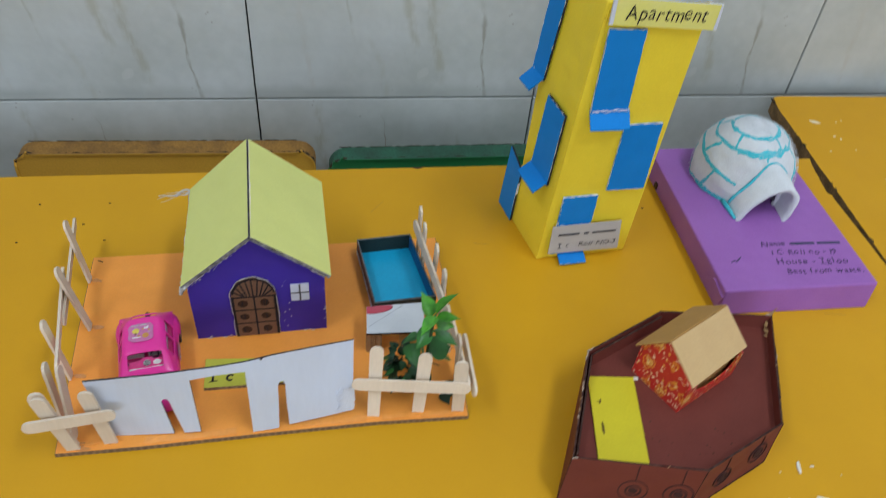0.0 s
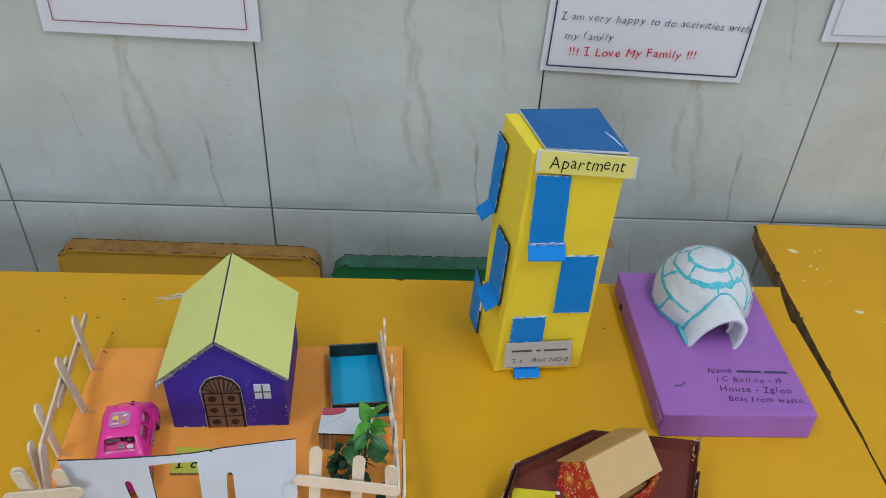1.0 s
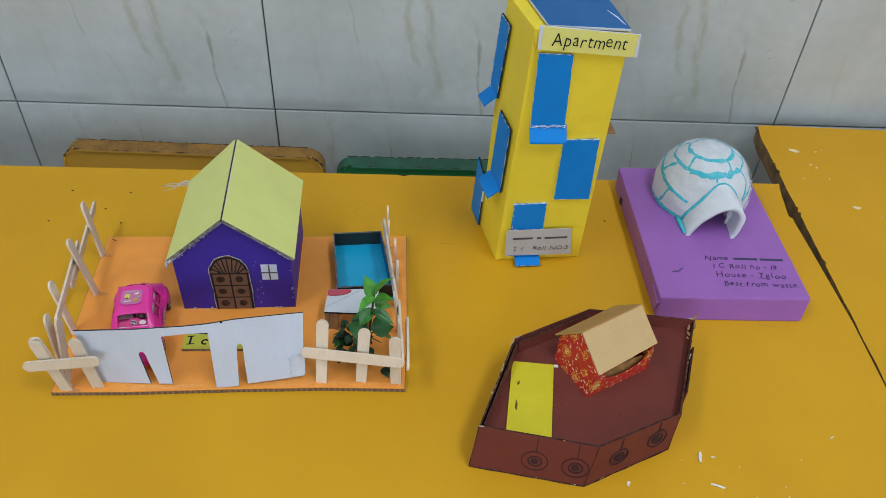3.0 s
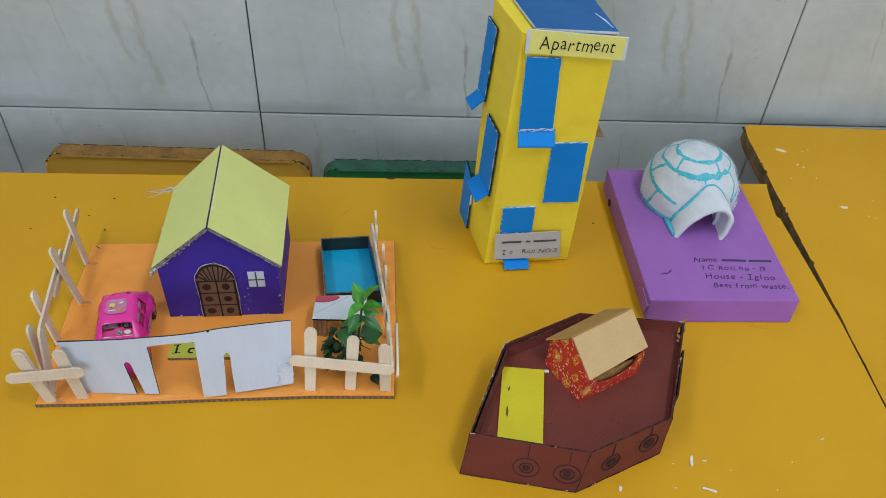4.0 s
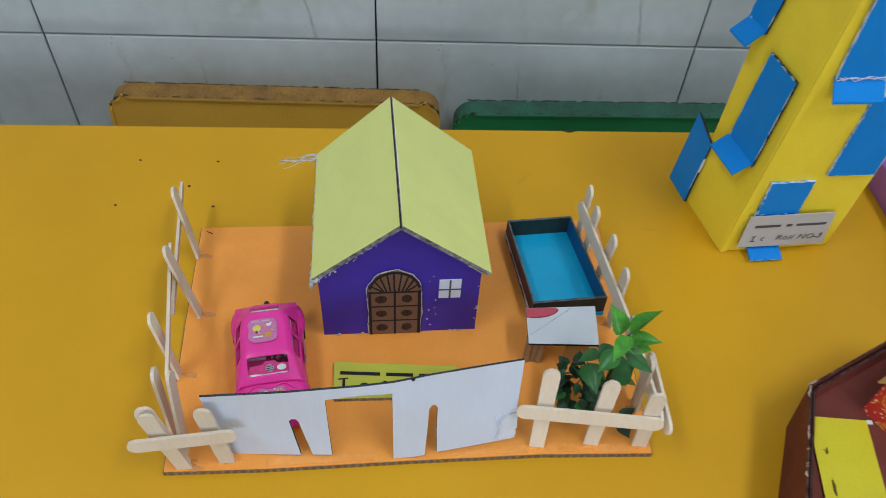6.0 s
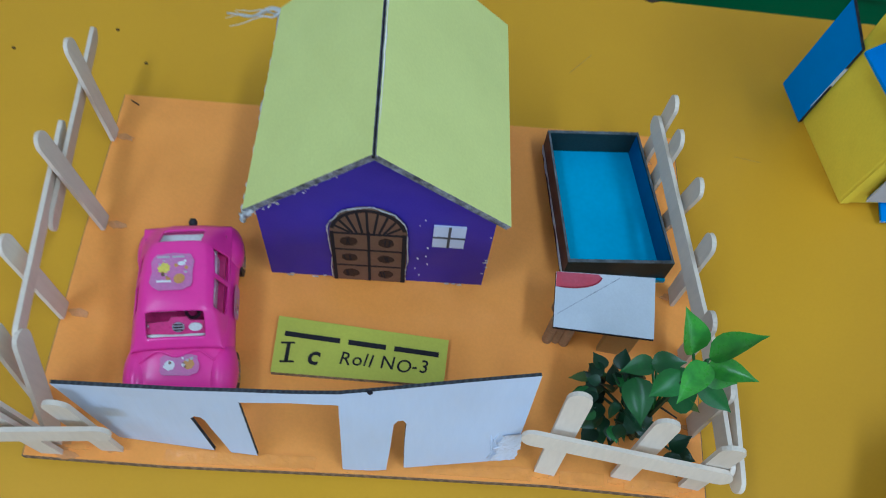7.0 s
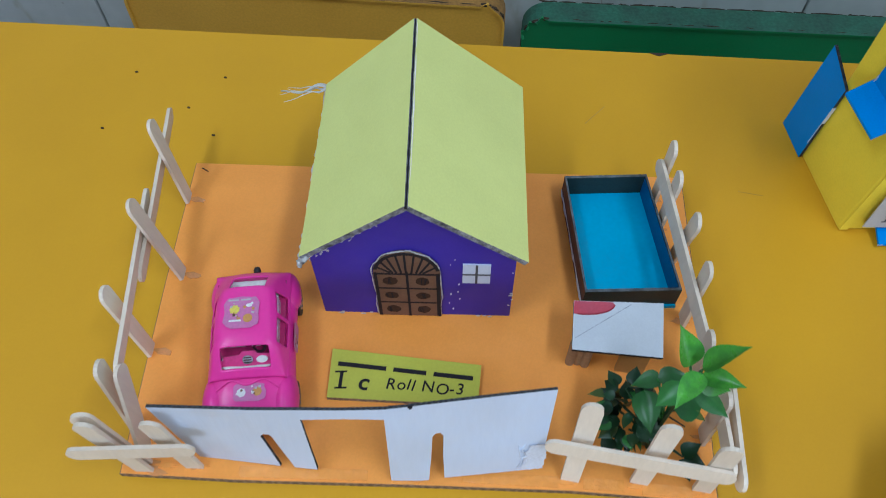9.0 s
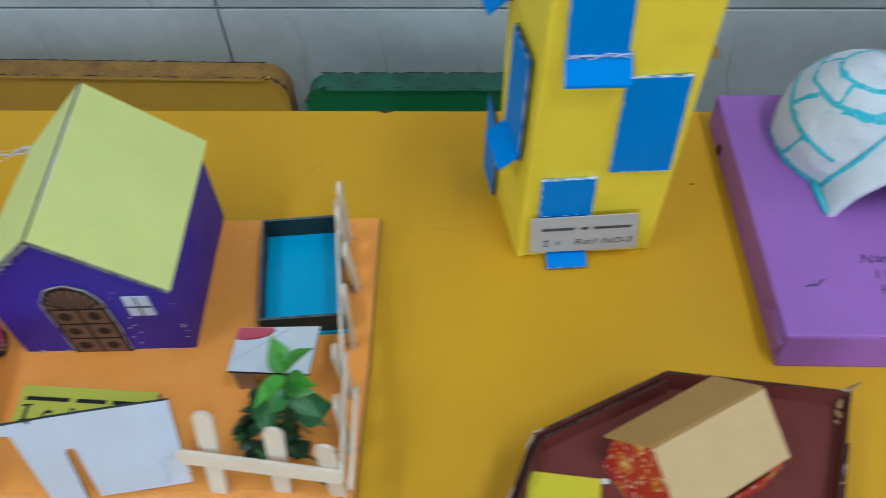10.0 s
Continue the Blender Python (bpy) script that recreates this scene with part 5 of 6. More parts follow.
part("steering_wheel", ring(0.0062, 0.0, 0.0018, 0.0030, 0, 0.0006, None, pose(0, -0.0078, 0.0275, 60)), "car_dark", car)
for sx in (-1, 1):
    part("side_trim", box(min(sx * 0.0116, sx * 0.0144), max(sx * 0.0116, sx * 0.0144), -0.0050, 0.0170, 0.0228, 0.0284, 0.0008), "silver_trim", car, "chromed side trim behind the windows")
# dark strip added as the shade inside the windscreen's top
part("roof_shade_strip", box(-0.0120, 0.0120, -0.0062, -0.0050, 0.0285, 0.0300, 0.0004), "car_dark", car, "dark strip for the shade under the roof")
for x0 in (-0.0125, 0.001):
    sb = part("seat", box(x0, x0 + 0.0115, -0.004, 0.003, 0.0215, 0.0286, 0.001), "silver_trim", car, "ribbed silvery seat")
    for k in range(4):
        part("seat_rib", box(x0 + 0.0005, x0 + 0.011, -0.0049, -0.0038, 0.0226 + 0.0014 * k, 0.0232 + 0.0014 * k), "sticker_white", sb)
part("rear_shelf", box(-0.0130, 0.0130, 0.0120, 0.0295, 0.0216, 0.0242, 0.0010), "sticker_white", car, "silvery rear shelf")
part("cabin_floor", box(-0.0165, 0.0165, -0.0125, 0.029, 0.0200, 0.0226), "car_red", car, "pinkish red tub")
for sx in (-1, 1):
    for wy in (-0.0255, 0.0255):
        W0 = pose(sx * 0.0179, wy, 0.0075, 0, 90, 0)
        tyre = part("wheel", ring(0, 0, 0.0, 0.0075, -0.0030, 0.0030, None, W0, 28), ["tyre", "tyre"], car)
        bm = bmesh.new()
        z0 = 0.0030 if sx > 0 else -0.0034
        ring(0, 0, 0.0040, 0.0047, z0, z0 + 0.0004, bm, W0)
        for a in range(0, 360, 60):
            bar(0.0008 * math.cos(radians(a)), 0.0008 * math.sin(radians(a)), 0.0042 * math.cos(radians(a)), 0.0042 * math.sin(radians(a)), 0.0009, z0, z0 + 0.0004, bm, W0)
        part("rim", bm, "car_chrome", tyre, "silver spoked rim")
for sx in (-1, 1):
    for fy, ln in ((-0.0270, 0.0135), (0.0265, 0.0120)):
        bm = bmesh.new()
        bmesh.ops.create_uvsphere(bm, u_segments=20, v_segments=12, radius=1.0, matrix=Matrix.LocRotScale((sx * 0.0158, fy, 0.0118), None, (0.0062, ln, 0.0088)))
        part("fender", bm, "car_pink", car, smooth=True)
bm = tube([(0, 0.0385, 0.0135), (0, 0.0410, 0.0142), (0, 0.0424, 0.0146)], [0.0014, 0.0019, 0.0012], None, 10)
part("rear_knob", bm, "tyre", car, "small black knob", smooth=True)


def sticker(m, w, h, seed):
    rr = random.Random(seed)
    outl = [(w / 2 * math.copysign(abs(math.cos(a)) ** 0.5, math.cos(a)) * rr.uniform(0.92, 1.04), h / 2 * math.copysign(abs(math.sin(a)) ** 0.5, math.sin(a)) * rr.uniform(0.92, 1.04)) for a in [2 * math.pi * i / 20 for i in range(20)]]
    return part("sticker", plate(outl, 0, 0.00015, None, m), "sticker", car, "silvery film sticker with small coloured shapes")


R0 = pose(-0.0012, 0.0065, 0.0350)
st = sticker(R0, 0.0165, 0.0170, 1)


def sticker_bits(m, w, h, n, seed, parent):
    """Small printed scraps of colour."""
    rr = random.Random(seed)
    for k in range(n):
        x, y, r = rr.uniform(-w, w), rr.uniform(-h, h), rr.uniform(0.0004, 0.0010)
        ol = [(x + r * rr.uniform(0.5, 1.3) * math.cos(a), y + r * rr.uniform(0.5, 1.3) * math.sin(a)) for a in [2 * math.pi * i / 7 for i in range(7)]]
        part("sticker_shape", plate(ol, 0.0003, 0.00036, None, m), rr.choice(("sticker_white", "sticker_orange", "grey_label", "door_brown")), parent)


sticker_bits(R0, 0.0055, 0.0050, 11, 5, st)
part("sticker_shape", plate([(-0.0032 + (0.0026 if i % 2 else 0.0020) * math.cos(math.pi * i / 9), 0.0015 + (0.0026 if i % 2 else 0.0020) * math.sin(math.pi * i / 9)) for i in range(18)], 0.00015, 0.0003, None, R0), "sticker_yellow", st)
part("sticker_shape", ring(0.0030, -0.0032, 0, 0.0022, 0.00015, 0.0003, None, R0, 10), "sticker_orange", st)
part("sticker_shape", ring(0.0034, 0.0034, 0, 0.0015, 0.00015, 0.0003, None, R0, 9, 0.6), "sticker_white", st)
part("sticker_shape", bar(-0.0055, -0.0042, 0.0, -0.0042, 0.0009, 0.00015, 0.0003, None, R0), "sticker_white", st)
for x0, x1 in ((-0.0062, -0.0014), (-0.0004, 0.0042)):
    part("sticker_shape", bar(x0, 0.0064, x1, 0.0064, 0.0008, 0.00015, 0.0003, None, R0), "grey_label", st)
R1 = pose(0.0010, -0.0270, 0.0213, 9)
st = sticker(R1, 0.0150, 0.0085, 2)
part("sticker_shape", ring(-0.0035, 0.0, 0, 0.0021, 0.00015, 0.0003, None, R1, 7), "sticker_white", st)
part("sticker_shape", ring(0.0037, 0.0002, 0, 0.0022, 0.00015, 0.0003, None, R1, 7), "sticker_orange", st)
sticker_bits(R1, 0.0055, 0.0028, 8, 6, st)
R2 = pose(0.02035, 0.002, 0.0145, 0, 84, 0)
st = sticker(R2, 0.0070, 0.0150, 3)
sticker_bits(R2, 0.0026, 0.0060, 9, 7, st)

# ---- apartment tower ----
F0, F1, F2, F3 = Vector((0.2215, 0.4610, 0)), Vector((0.3000, 0.4740, 0)), Vector((0.2300, 0.4525, 0.2370)), Vector((0.3000, 0.4585, 0.2365))
B0, B1, B2, B3 = Vector((0.2060, 0.5110, 0)), Vector((0.2860, 0.5240, 0)), Vector((0.2100, 0.5110, 0.2360)), Vector((0.2845, 0.5260, 0.2360))
tower = thing("apartment_tower", Matrix.Translation(F0), "tall yellow card apartment tower with blue windows on the table", "toy building")
part("box_body", hexa([p - F0 for p in (F0, F1, B1, B0)], [p - F0 for p in (F2, F3, B3, B2)], 0.0014), "tower_yellow", tower, "bright yellow card box")


def on_face(q, u, v, off):
    """A point of a four-cornered face (low left, low right, high left, high right), off metres out of it."""
    a, b, c, d = q
    n = (b - a).cross(c - a).normalized()
    return a.lerp(b, u).lerp(c.lerp(d, u), v) + n * off - F0


FRONT, LEFT, TOPF = (F0, F1, F2, F3), (B0, F0, B2, F2), (F2, F3, B2, B3)


def panel(name, q, pts, z0, z1, mats, label="", par=None):
    lo, hi = [on_face(q, u, v, z0) for u, v in pts], [on_face(q, u, v, z1) for u, v in pts]
    bm = hexa(lo, hi)
    bm.faces.ensure_lookup_table()
    for i in (2, 3, 4, 5):
        bm.faces[i].material_index = 1 if isinstance(mats, list) else 0
    return part(name, bm, mats, par or tower, label)


def stroke(q, u0, v0, u1, v1, w, z, mat, par, name="scuff"):
    return part(name, tube([on_face(q, u0, v0, z), on_face(q, (u0 + u1) / 2 + 0.01, (v0 + v1) / 2, z), on_face(q, u1, v1, z)], [w * 0.4, w, w * 0.5], None, 5), mat, par, "white scuff")


BW, BD = ["tower_blue", "blue_edge"], ["tower_blue", "dark_edge"]
rt = panel("roof", TOPF, ((0.14, 0.02), (0.985, -0.01), (0.975, 0.97), (0.15, 1.0)), 0.0012, 0.0032, ["tower_roof", "white_card"], "dull blue card roof with white cut edge")
stroke(TOPF, 0.955, 0.08, 0.875, 0.42, 0.0007, 0.0032, "white_card", rt)
panel("window_panel", FRONT, ((0.122, 0.640), (0.492, 0.655), (0.436, 0.923), (0.072, 0.924)), 0.0012, 0.0030, BW, "tall blue card window")
panel("window_panel", FRONT, ((0.544, 0.323), (0.948, 0.323), (0.914, 0.596), (0.520, 0.593)), 0.0012, 0.0030, BW, "blue card window")
panel("window_panel", FRONT, ((0.130, 0.030), (0.500, 0.030), (0.474, 0.303), (0.104, 0.299)), 0.0012, 0.0030, BW, "blue card window")


def flap(q, u0, u1, v, out, drop, label):
    lo = [on_face(q, u0, v, 0.001), on_face(q, u1, v, 0.001), on_face(q, u1, v - drop, out), on_face(q, u0, v - drop, out)]
    bm = hexa(lo, [p + Vector((0, 0, 0.0016)) for p in lo])
    bm.faces.ensure_lookup_table()
    return part("awning", bm, "tower_blue", tower, label)


flap(FRONT, 0.118, 0.520, 0.648, 0.0105, 0.048, "blue card awning")
bm = bmesh.new()
for k in range(4):
    rr = random.Random(k)
    tube([on_face(FRONT, 0.13 + 0.37 * i / 8, 0.648 + 0.002 * i / 8 + rr.uniform(-0.004, 0.010), 0.0036 + rr.uniform(-0.0004, 0.0006)) for i in range(9)], 0.00020, bm, 5)
part("glue_thread", bm, "white_card", tower, "whitish glue threads")
flap(FRONT, 0.215, 0.505, 0.024, 0.012, 0.014, "blue card door step")
lb = panel("label", FRONT, ((0.090, 0.043), (0.876, 0.040), (0.818, 0.181), (0.064, 0.176)), 0.0044, 0.0050, "grey_label", "grey paper label with pencil writing")
LBF = frame_of(on_face(FRONT, 0.090, 0.043, 0.0054), on_face(FRONT, 0.876, 0.040, 0) - on_face(FRONT, 0.090, 0.043, 0), on_face(FRONT, 0.064, 0.176, 0) - on_face(FRONT, 0.090, 0.043, 0))
writing_bars([(0.003, 0.018), (0.025, 0.004), (0.032, 0.021)], 0.0022, LBF @ pose(0.0020, 0.0205, 0.0, 0, 0, 0.8), "grey_ink", lb, "bars of pencil writing")
part("writing", writing("I c   Roll NO-3", 0.0075, LBF @ pose(0.0070, 0.0065, 0.0, 0, 0, 0.8), seed=14), "grey_ink", lb, "pencil writing")
sg = panel("sign", FRONT, ((0.043, 0.941), (1.097, 0.924), (1.083, 1.003), (0.027, 1.021)), 0.0030, 0.0042, ["sign", "white_card"], "pale yellow label with white margin")
SGF = frame_of(on_face(FRONT, 0.043, 0.941, 0.0046), on_face(FRONT, 1.097, 0.924, 0) - on_face(FRONT, 0.043, 0.941, 0), on_face(FRONT, 0.027, 1.021, 0) - on_face(FRONT, 0.043, 0.941, 0))
part("writing", writing("Apartment", 0.0152, SGF @ pose(0.0095, 0.0046, 0.0, 0, 0, 1.5) @ Matrix.Diagonal((0.78, 1, 1, 1)), seed=21, slant=0.02, weight=-0.009, jitter=0.05), "ink", sg, "black handwriting")
panel("white_margin", FRONT, ((0.044, 0.942), (0.080, 0.941), (0.062, 1.019), (0.028, 1.020)), 0.0042, 0.0044, "white_card", "", sg)
panel("white_margin", FRONT, ((1.062, 0.926), (1.096, 0.925), (1.082, 1.002), (1.062, 1.003)), 0.0042, 0.0044, "white_card", "", sg)
panel("window_panel", LEFT, ((-0.130, 0.640), (0.190, 0.630), (0.320, 0.925), (-0.010, 0.932)), 0.0012, 0.0029, BD, "blue card window with dark edge")
panel("window_panel", LEFT, ((0.320, 0.322), (0.850, 0.320), (0.857, 0.602), (0.380, 0.610)), 0.0012, 0.0029, BD, "blue card window with dark edge")
w3l = panel("window_panel", LEFT, ((-0.440, 0.008), (0.045, 0.004), (0.100, 0.250), (-0.320, 0.290)), 0.0012, 0.0029, BD, "blue card window with pale edge")
panel("pale_edge", LEFT, ((0.043, 0.060), (0.050, 0.060), (0.093, 0.190), (0.086, 0.190)), 0.0012, 0.0031, "white_card", "torn white edge", w3l)
flap(LEFT, -0.120, 0.185, 0.640, 0.013, 0.042, "blue card awning")
flap(LEFT, 0.300, 0.830, 0.330, 0.013, 0.038, "blue card awning")
part("crease", tube([on_face(FRONT, 0.035, v, 0.0002) for v in (0.02, 0.3, 0.6, 0.98)], 0.0006, None, 5), "tower_yellow", tower, "folded paper edge")
panel("paper_overlap", FRONT, ((0.002, 0.004), (0.058, 0.004), (0.038, 0.930), (0.002, 0.960)), 0.0, 0.0009, "tower_yellow", "lapped edge of the yellow paper")


def frayed(q, pts, z, seed, par, name="frayed_edge"):
    """Broken pale line of torn paper round a panel."""
    rr = random.Random(seed)
    bm = bmesh.new()
    for (u0, v0), (u1, v1) in zip(pts, pts[1:] + pts[:1]):
        t = rr.uniform(0, 0.1)
        while t < 0.97:
            e = min(1.0, t + rr.uniform(0.06, 0.30))
            line = [on_face(q, u0 + (u1 - u0) * k + rr.uniform(-0.004, 0.004), v0 + (v1 - v0) * k + rr.uniform(-0.0014, 0.0014), z) for k in (t, (2 * t + e) / 3, (t + 2 * e) / 3, e)]
            tube(line, [0.00010, rr.uniform(0.0002, 0.00045), rr.uniform(0.0002, 0.0005), 0.00010], bm, 5)
            t = e + rr.uniform(0.02, 0.22)
    return part(name, bm, "glue", par, "broken white line of torn paper")


frayed(FRONT, [(0.122, 0.640), (0.492, 0.655), (0.436, 0.923), (0.072, 0.924)], 0.0029, 1, tower)
frayed(FRONT, [(0.544, 0.323), (0.948, 0.323), (0.914, 0.596), (0.520, 0.593)], 0.0029, 2, tower)
frayed(FRONT, [(0.130, 0.175), (0.490, 0.175), (0.474, 0.303), (0.104, 0.299)], 0.0029, 3, tower)
frayed(FRONT, [(0.215, 0.012), (0.505, 0.012), (0.505, 0.014), (0.215, 0.014)], 0.0118, 4, tower)
frayed(LEFT, [(-0.130, 0.640), (0.190, 0.630), (0.320, 0.925), (-0.010, 0.932)], 0.0029, 5, tower)
frayed(LEFT, [(0.320, 0.322), (0.850, 0.320), (0.857, 0.602), (0.380, 0.610)], 0.0029, 6, tower)
TB = [Vector(q) - F0 for q in ((0.2880, 0.4960, 0.1220), (0.3140, 0.4975, 0.1235), (0.3115, 0.4975, 0.1290), (0.3040, 0.4968, 0.1400))]
part("back_tab", hexa(TB, [q + Vector((-0.0003, 0.0016, 0)) for q in TB]), "carton", tower, "brown cardboard corner sticking out")

# ---- igloo on its lilac box ----
GM = pose(0.362, 0.404, 0, 0, 0, 5.2)
GW, GD, GH = 0.1325, 0.186, 0.0240
gbox = thing("lilac_box", GM, "flat box wrapped in lilac paper with handwriting on the table", "gift box")
part("wrapped_box", hexa([(0.0, -0.004, 0), (GW - 0.003, -0.005, 0), (GW - 0.003, GD - 0.003, 0), (0.0, GD - 0.003, 0)], [(0, 0, GH), (GW, 0, GH), (GW, GD, GH), (0, GD, GH)], 0.0018), "lilac", gbox, smooth=False)
part("paper_fold", hexa([(-0.0012, 0.002, 0.004), (0.0005, 0.0, 0.004), (0.0005, 0.030, 0.009), (-0.0012, 0.030, 0.009)], [(-0.0014, -0.001, 0.017), (0.0005, -0.001, 0.019), (0.0005, 0.018, 0.0205), (-0.0012, 0.018, 0.0205)]), "lilac", gbox, "folded paper corner")
for text, x, y, s, sd in (("Name -", 0.0520, 0.0480, 0.0088, 31), ("1 C Roll no - 19", 0.0570, 0.0375, 0.0084, 32), ("House - Igloo", 0.0570, 0.0262, 0.0094, 33), ("Best from waste.", 0.0610, 0.0150, 0.0085, 34)):
    part("writing", writing(text, s, pose(x, y, GH, 0, 0, -1.5), seed=sd, weight=-0.003, slant=0.15), "box_ink", gbox, "dark handwriting")
writing_bars([(0.0270, 0.0215), (0.0510, 0.0210)], 0.0026, pose(0.0520, 0.0490, GH, 0, 0, -1.5), "navy_ink", gbox, "bars of handwriting")
part("pen_scribble", tube([(0.018, 0.031, GH + 0.0003), (0.021, 0.0325, GH + 0.0003), (0.023, 0.0315, GH + 0.0003), (0.028, 0.036, GH + 0.0003)], 0.0005), "navy_ink", gbox)

part("dark_smudge", box(-0.0016, 0.0006, 0.150, 0.155, 0.003, 0.009, 0.0005), "speck", gbox, "dark smudge on the corner")

IC = Vector((0.4195, 0.5500, GH))
igloo = thing("igloo", pose(*IC), "white cotton igloo with cyan brick lines on the lilac box", "igloo model")
IR, IZ = 0.0450, 0.013


def igloo_pt(az, v, off=0.0):
    """v from 0 at the base to 1 at the top; az in radians."""
    r, wall = IR + off, 0.22
    if v < wall:
        z, rad = IZ * v / wall, r * (0.985 + 0.015 * v / wall)
    else:
        e = (v - wall) / (1 - wall) * math.pi / 2
        z, rad = IZ + (r * 1.0) * math.sin(e), r * math.cos(e)
    return Vector((rad * math.cos(az), rad * math.sin(az), z))


def fluffed(p):
    """The uneven surface of the wadding."""
    return p + p.normalized() * (noise.noise(p * 45) * 0.0022 + noise.noise(p * 150) * 0.0008 + noise.noise(p * 380) * 0.0003)


bm = bmesh.new()
NA, NV = 220, 84
DAZ = radians(270.5)
grid = []
for j in range(NV + 1):
    row = []
    for i in range(NA):
        row.append(bm.verts.new(fluffed(igloo_pt(2 * math.pi * i / NA, 0.999 * j / NV))))
    grid.append(row)
for j in range(NV):
    for i in range(NA):
        mid = igloo_pt(2 * math.pi * (i + 0.5) / NA, 0.999 * (j + 0.5) / NV)
        side = -mid.x * math.sin(DAZ) + mid.y * math.cos(DAZ)
        front = mid.x * math.cos(DAZ) + mid.y * math.sin(DAZ)
        if front > 0 and (side / 0.0185) ** 2 + (mid.z / 0.037) ** 2 < 1:
            continue
        bm.faces.new((grid[j][i], grid[j][(i + 1) % NA], grid[j + 1][(i + 1) % NA], grid[j + 1][i]))
dome = part("dome", bm, "cotton", igloo, "fluffy white cotton dome", smooth=True)
sol = dome.modifiers.new("thickness", "SOLIDIFY")
sol.thickness, sol.offset = 0.003, -1
bm = bmesh.new()
rows = []
AM = Matrix.Rotation(DAZ - math.pi / 2, 4, "Z")
for j in range(9):
    out = 0.028 + 0.0298 * j / 8
    row_o, row_i = [], []
    for i in range(25):
        t = math.pi * i / 24
        for lst, rw, rh in ((row_o, 0.0245, 0.0455), (row_i, 0.0208, 0.0412)):
            g = 1 - 0.10 * j / 8
            x, z = rw * g * math.cos(t), rh * math.sin(t) ** 0.9 * (1 - 0.29 * j / 8)
            yy = out + 0.010 * (1 - math.sin(t)) * (j / 8 - 0.6)
            p = Vector((x, yy, z))
            p.x -= 0.45 * z * j / 8
            p += Vector((math.cos(t), 0.4, math.sin(t))) * (noise.noise(p * 90) * 0.0012 + noise.noise(p * 230) * 0.0008 + noise.noise(p * 600) * 0.0004)
            lst.append(bm.verts.new(AM @ p))
    rows.append((row_o, row_i))
for j in range(8):
    for i in range(24):
        bm.faces.new((rows[j][0][i], rows[j][0][i + 1], rows[j + 1][0][i + 1], rows[j + 1][0][i]))
        bm.faces.new((rows[j][1][i], rows[j][1][i + 1], rows[j + 1][1][i + 1], rows[j + 1][1][i]))
for j in (0, 8):
    for i in range(24):
        bm.faces.new((rows[j][0][i], rows[j][0][i + 1], rows[j][1][i + 1], rows[j][1][i]))
part("entrance", bm, "cotton", igloo, "cotton entrance arch", smooth=True)


def paint_line(knots, w, n=14):
    """A flat painted band on the dome through (degrees from the entrance, height 0 to 1)."""
    bm = bmesh.new()
    prev = None
    line = []
    for (a0, v0), (a1, v1) in zip(knots, knots[1:]):
        for i in range(n):
            t = i / n
            line.append((DAZ + radians(a0 + (a1 - a0) * t), v0 + (v1 - v0) * t))
    line.append((DAZ + radians(knots[-1][0]), knots[-1][1]))
    for i, (az, v) in enumerate(line):
        p = igloo_pt(az, v)
        q = igloo_pt(*line[i + 1]) if i + 1 < len(line) else p * 2 - igloo_pt(*line[i - 1])
        d = (q - p).normalized()
        nrm = Vector((p.x, p.y, max(p.z - IZ, 0))).normalized()
        ends = 0.75 if i in (0, len(line) - 1) else 1.0
        s = nrm.cross(d) * w / 2 * ends * (0.95 + 0.5 * noise.noise(p * 130) + 0.35 * noise.noise(p * 420))
        p = p + nrm.cross(d) * 0.0010 * noise.noise(p * 90)
        core = fluffed(p) - p
        cur = [bm.verts.new(p + s * k + core * (1 - 0.5 * abs(k)) + (fluffed(p + s * k) - p - s * k) * 0.5 * abs(k) + nrm * o) for k, o in ((-1, -0.0004), (-0.6, 0.0002), (0.6, 0.0002), (1, -0.0004))]
        if prev:
            for k in range(3):
                bm.faces.new((prev[k], prev[k + 1], cur[k + 1], cur[k]))
        prev = cur
    return part("brick_line", bm, "cyan", igloo, "cyan painted line", smooth=True)


D2 = 2 * math.pi
paint_line([(a, 0.775 + 0.035 * math.cos(radians(a - 20))) for a in range(0, 361, 15)], 0.0050, 5)
paint_line([(a, 0.615 + 0.035 * math.cos(radians(a - 20))) for a in range(-120, 241, 15)], 0.0040, 5)
paint_line([(-46, 0.612), (-17, 0.634), (17, 0.660), (54, 0.652)], 0.0072)
paint_line([(-215, 0.42), (-150, 0.44), (-100, 0.43), (-86, 0.39), (-59, 0.36), (-30, 0.31)], 0.0042)
paint_line([(145, 0.42), (100, 0.42), (70, 0.38), (42, 0.33)], 0.0038)
paint_line([(-325, 0.03), (-240, 0.03), (-150, 0.03), (-80, 0.03)], 0.0048)
paint_line([(-80, 0.03), (-46, 0.03), (-35, 0.035)], 0.0070)
for a0, a1 in ((-60, -52), (38, 31), (100, 92), (165, 160), (-135, -130)):
    paint_line([(a0, 0.772 + 0.035 * math.cos(radians(a0 - 20))), (a1, 0.622 + 0.035 * math.cos(radians(a1 - 20)))], 0.0036)
paint_line([(-2, 0.69), (2, 0.55)], 0.0034)
paint_line([(-79, 0.60), (-89, 0.42)], 0.0036)
paint_line([(57, 0.65), (54, 0.49), (40, 0.34)], 0.0034)
for a0 in (-140, 170, 115):
    paint_line([(a0, 0.59), (a0 + 4, 0.43)], 0.0036)
for a0, a1 in ((-58, -70), (-110, -113), (-160, -158), (150, 152), (88, 90)):
    paint_line([(a0, 0.37), (a1, 0.04)], 0.0036)
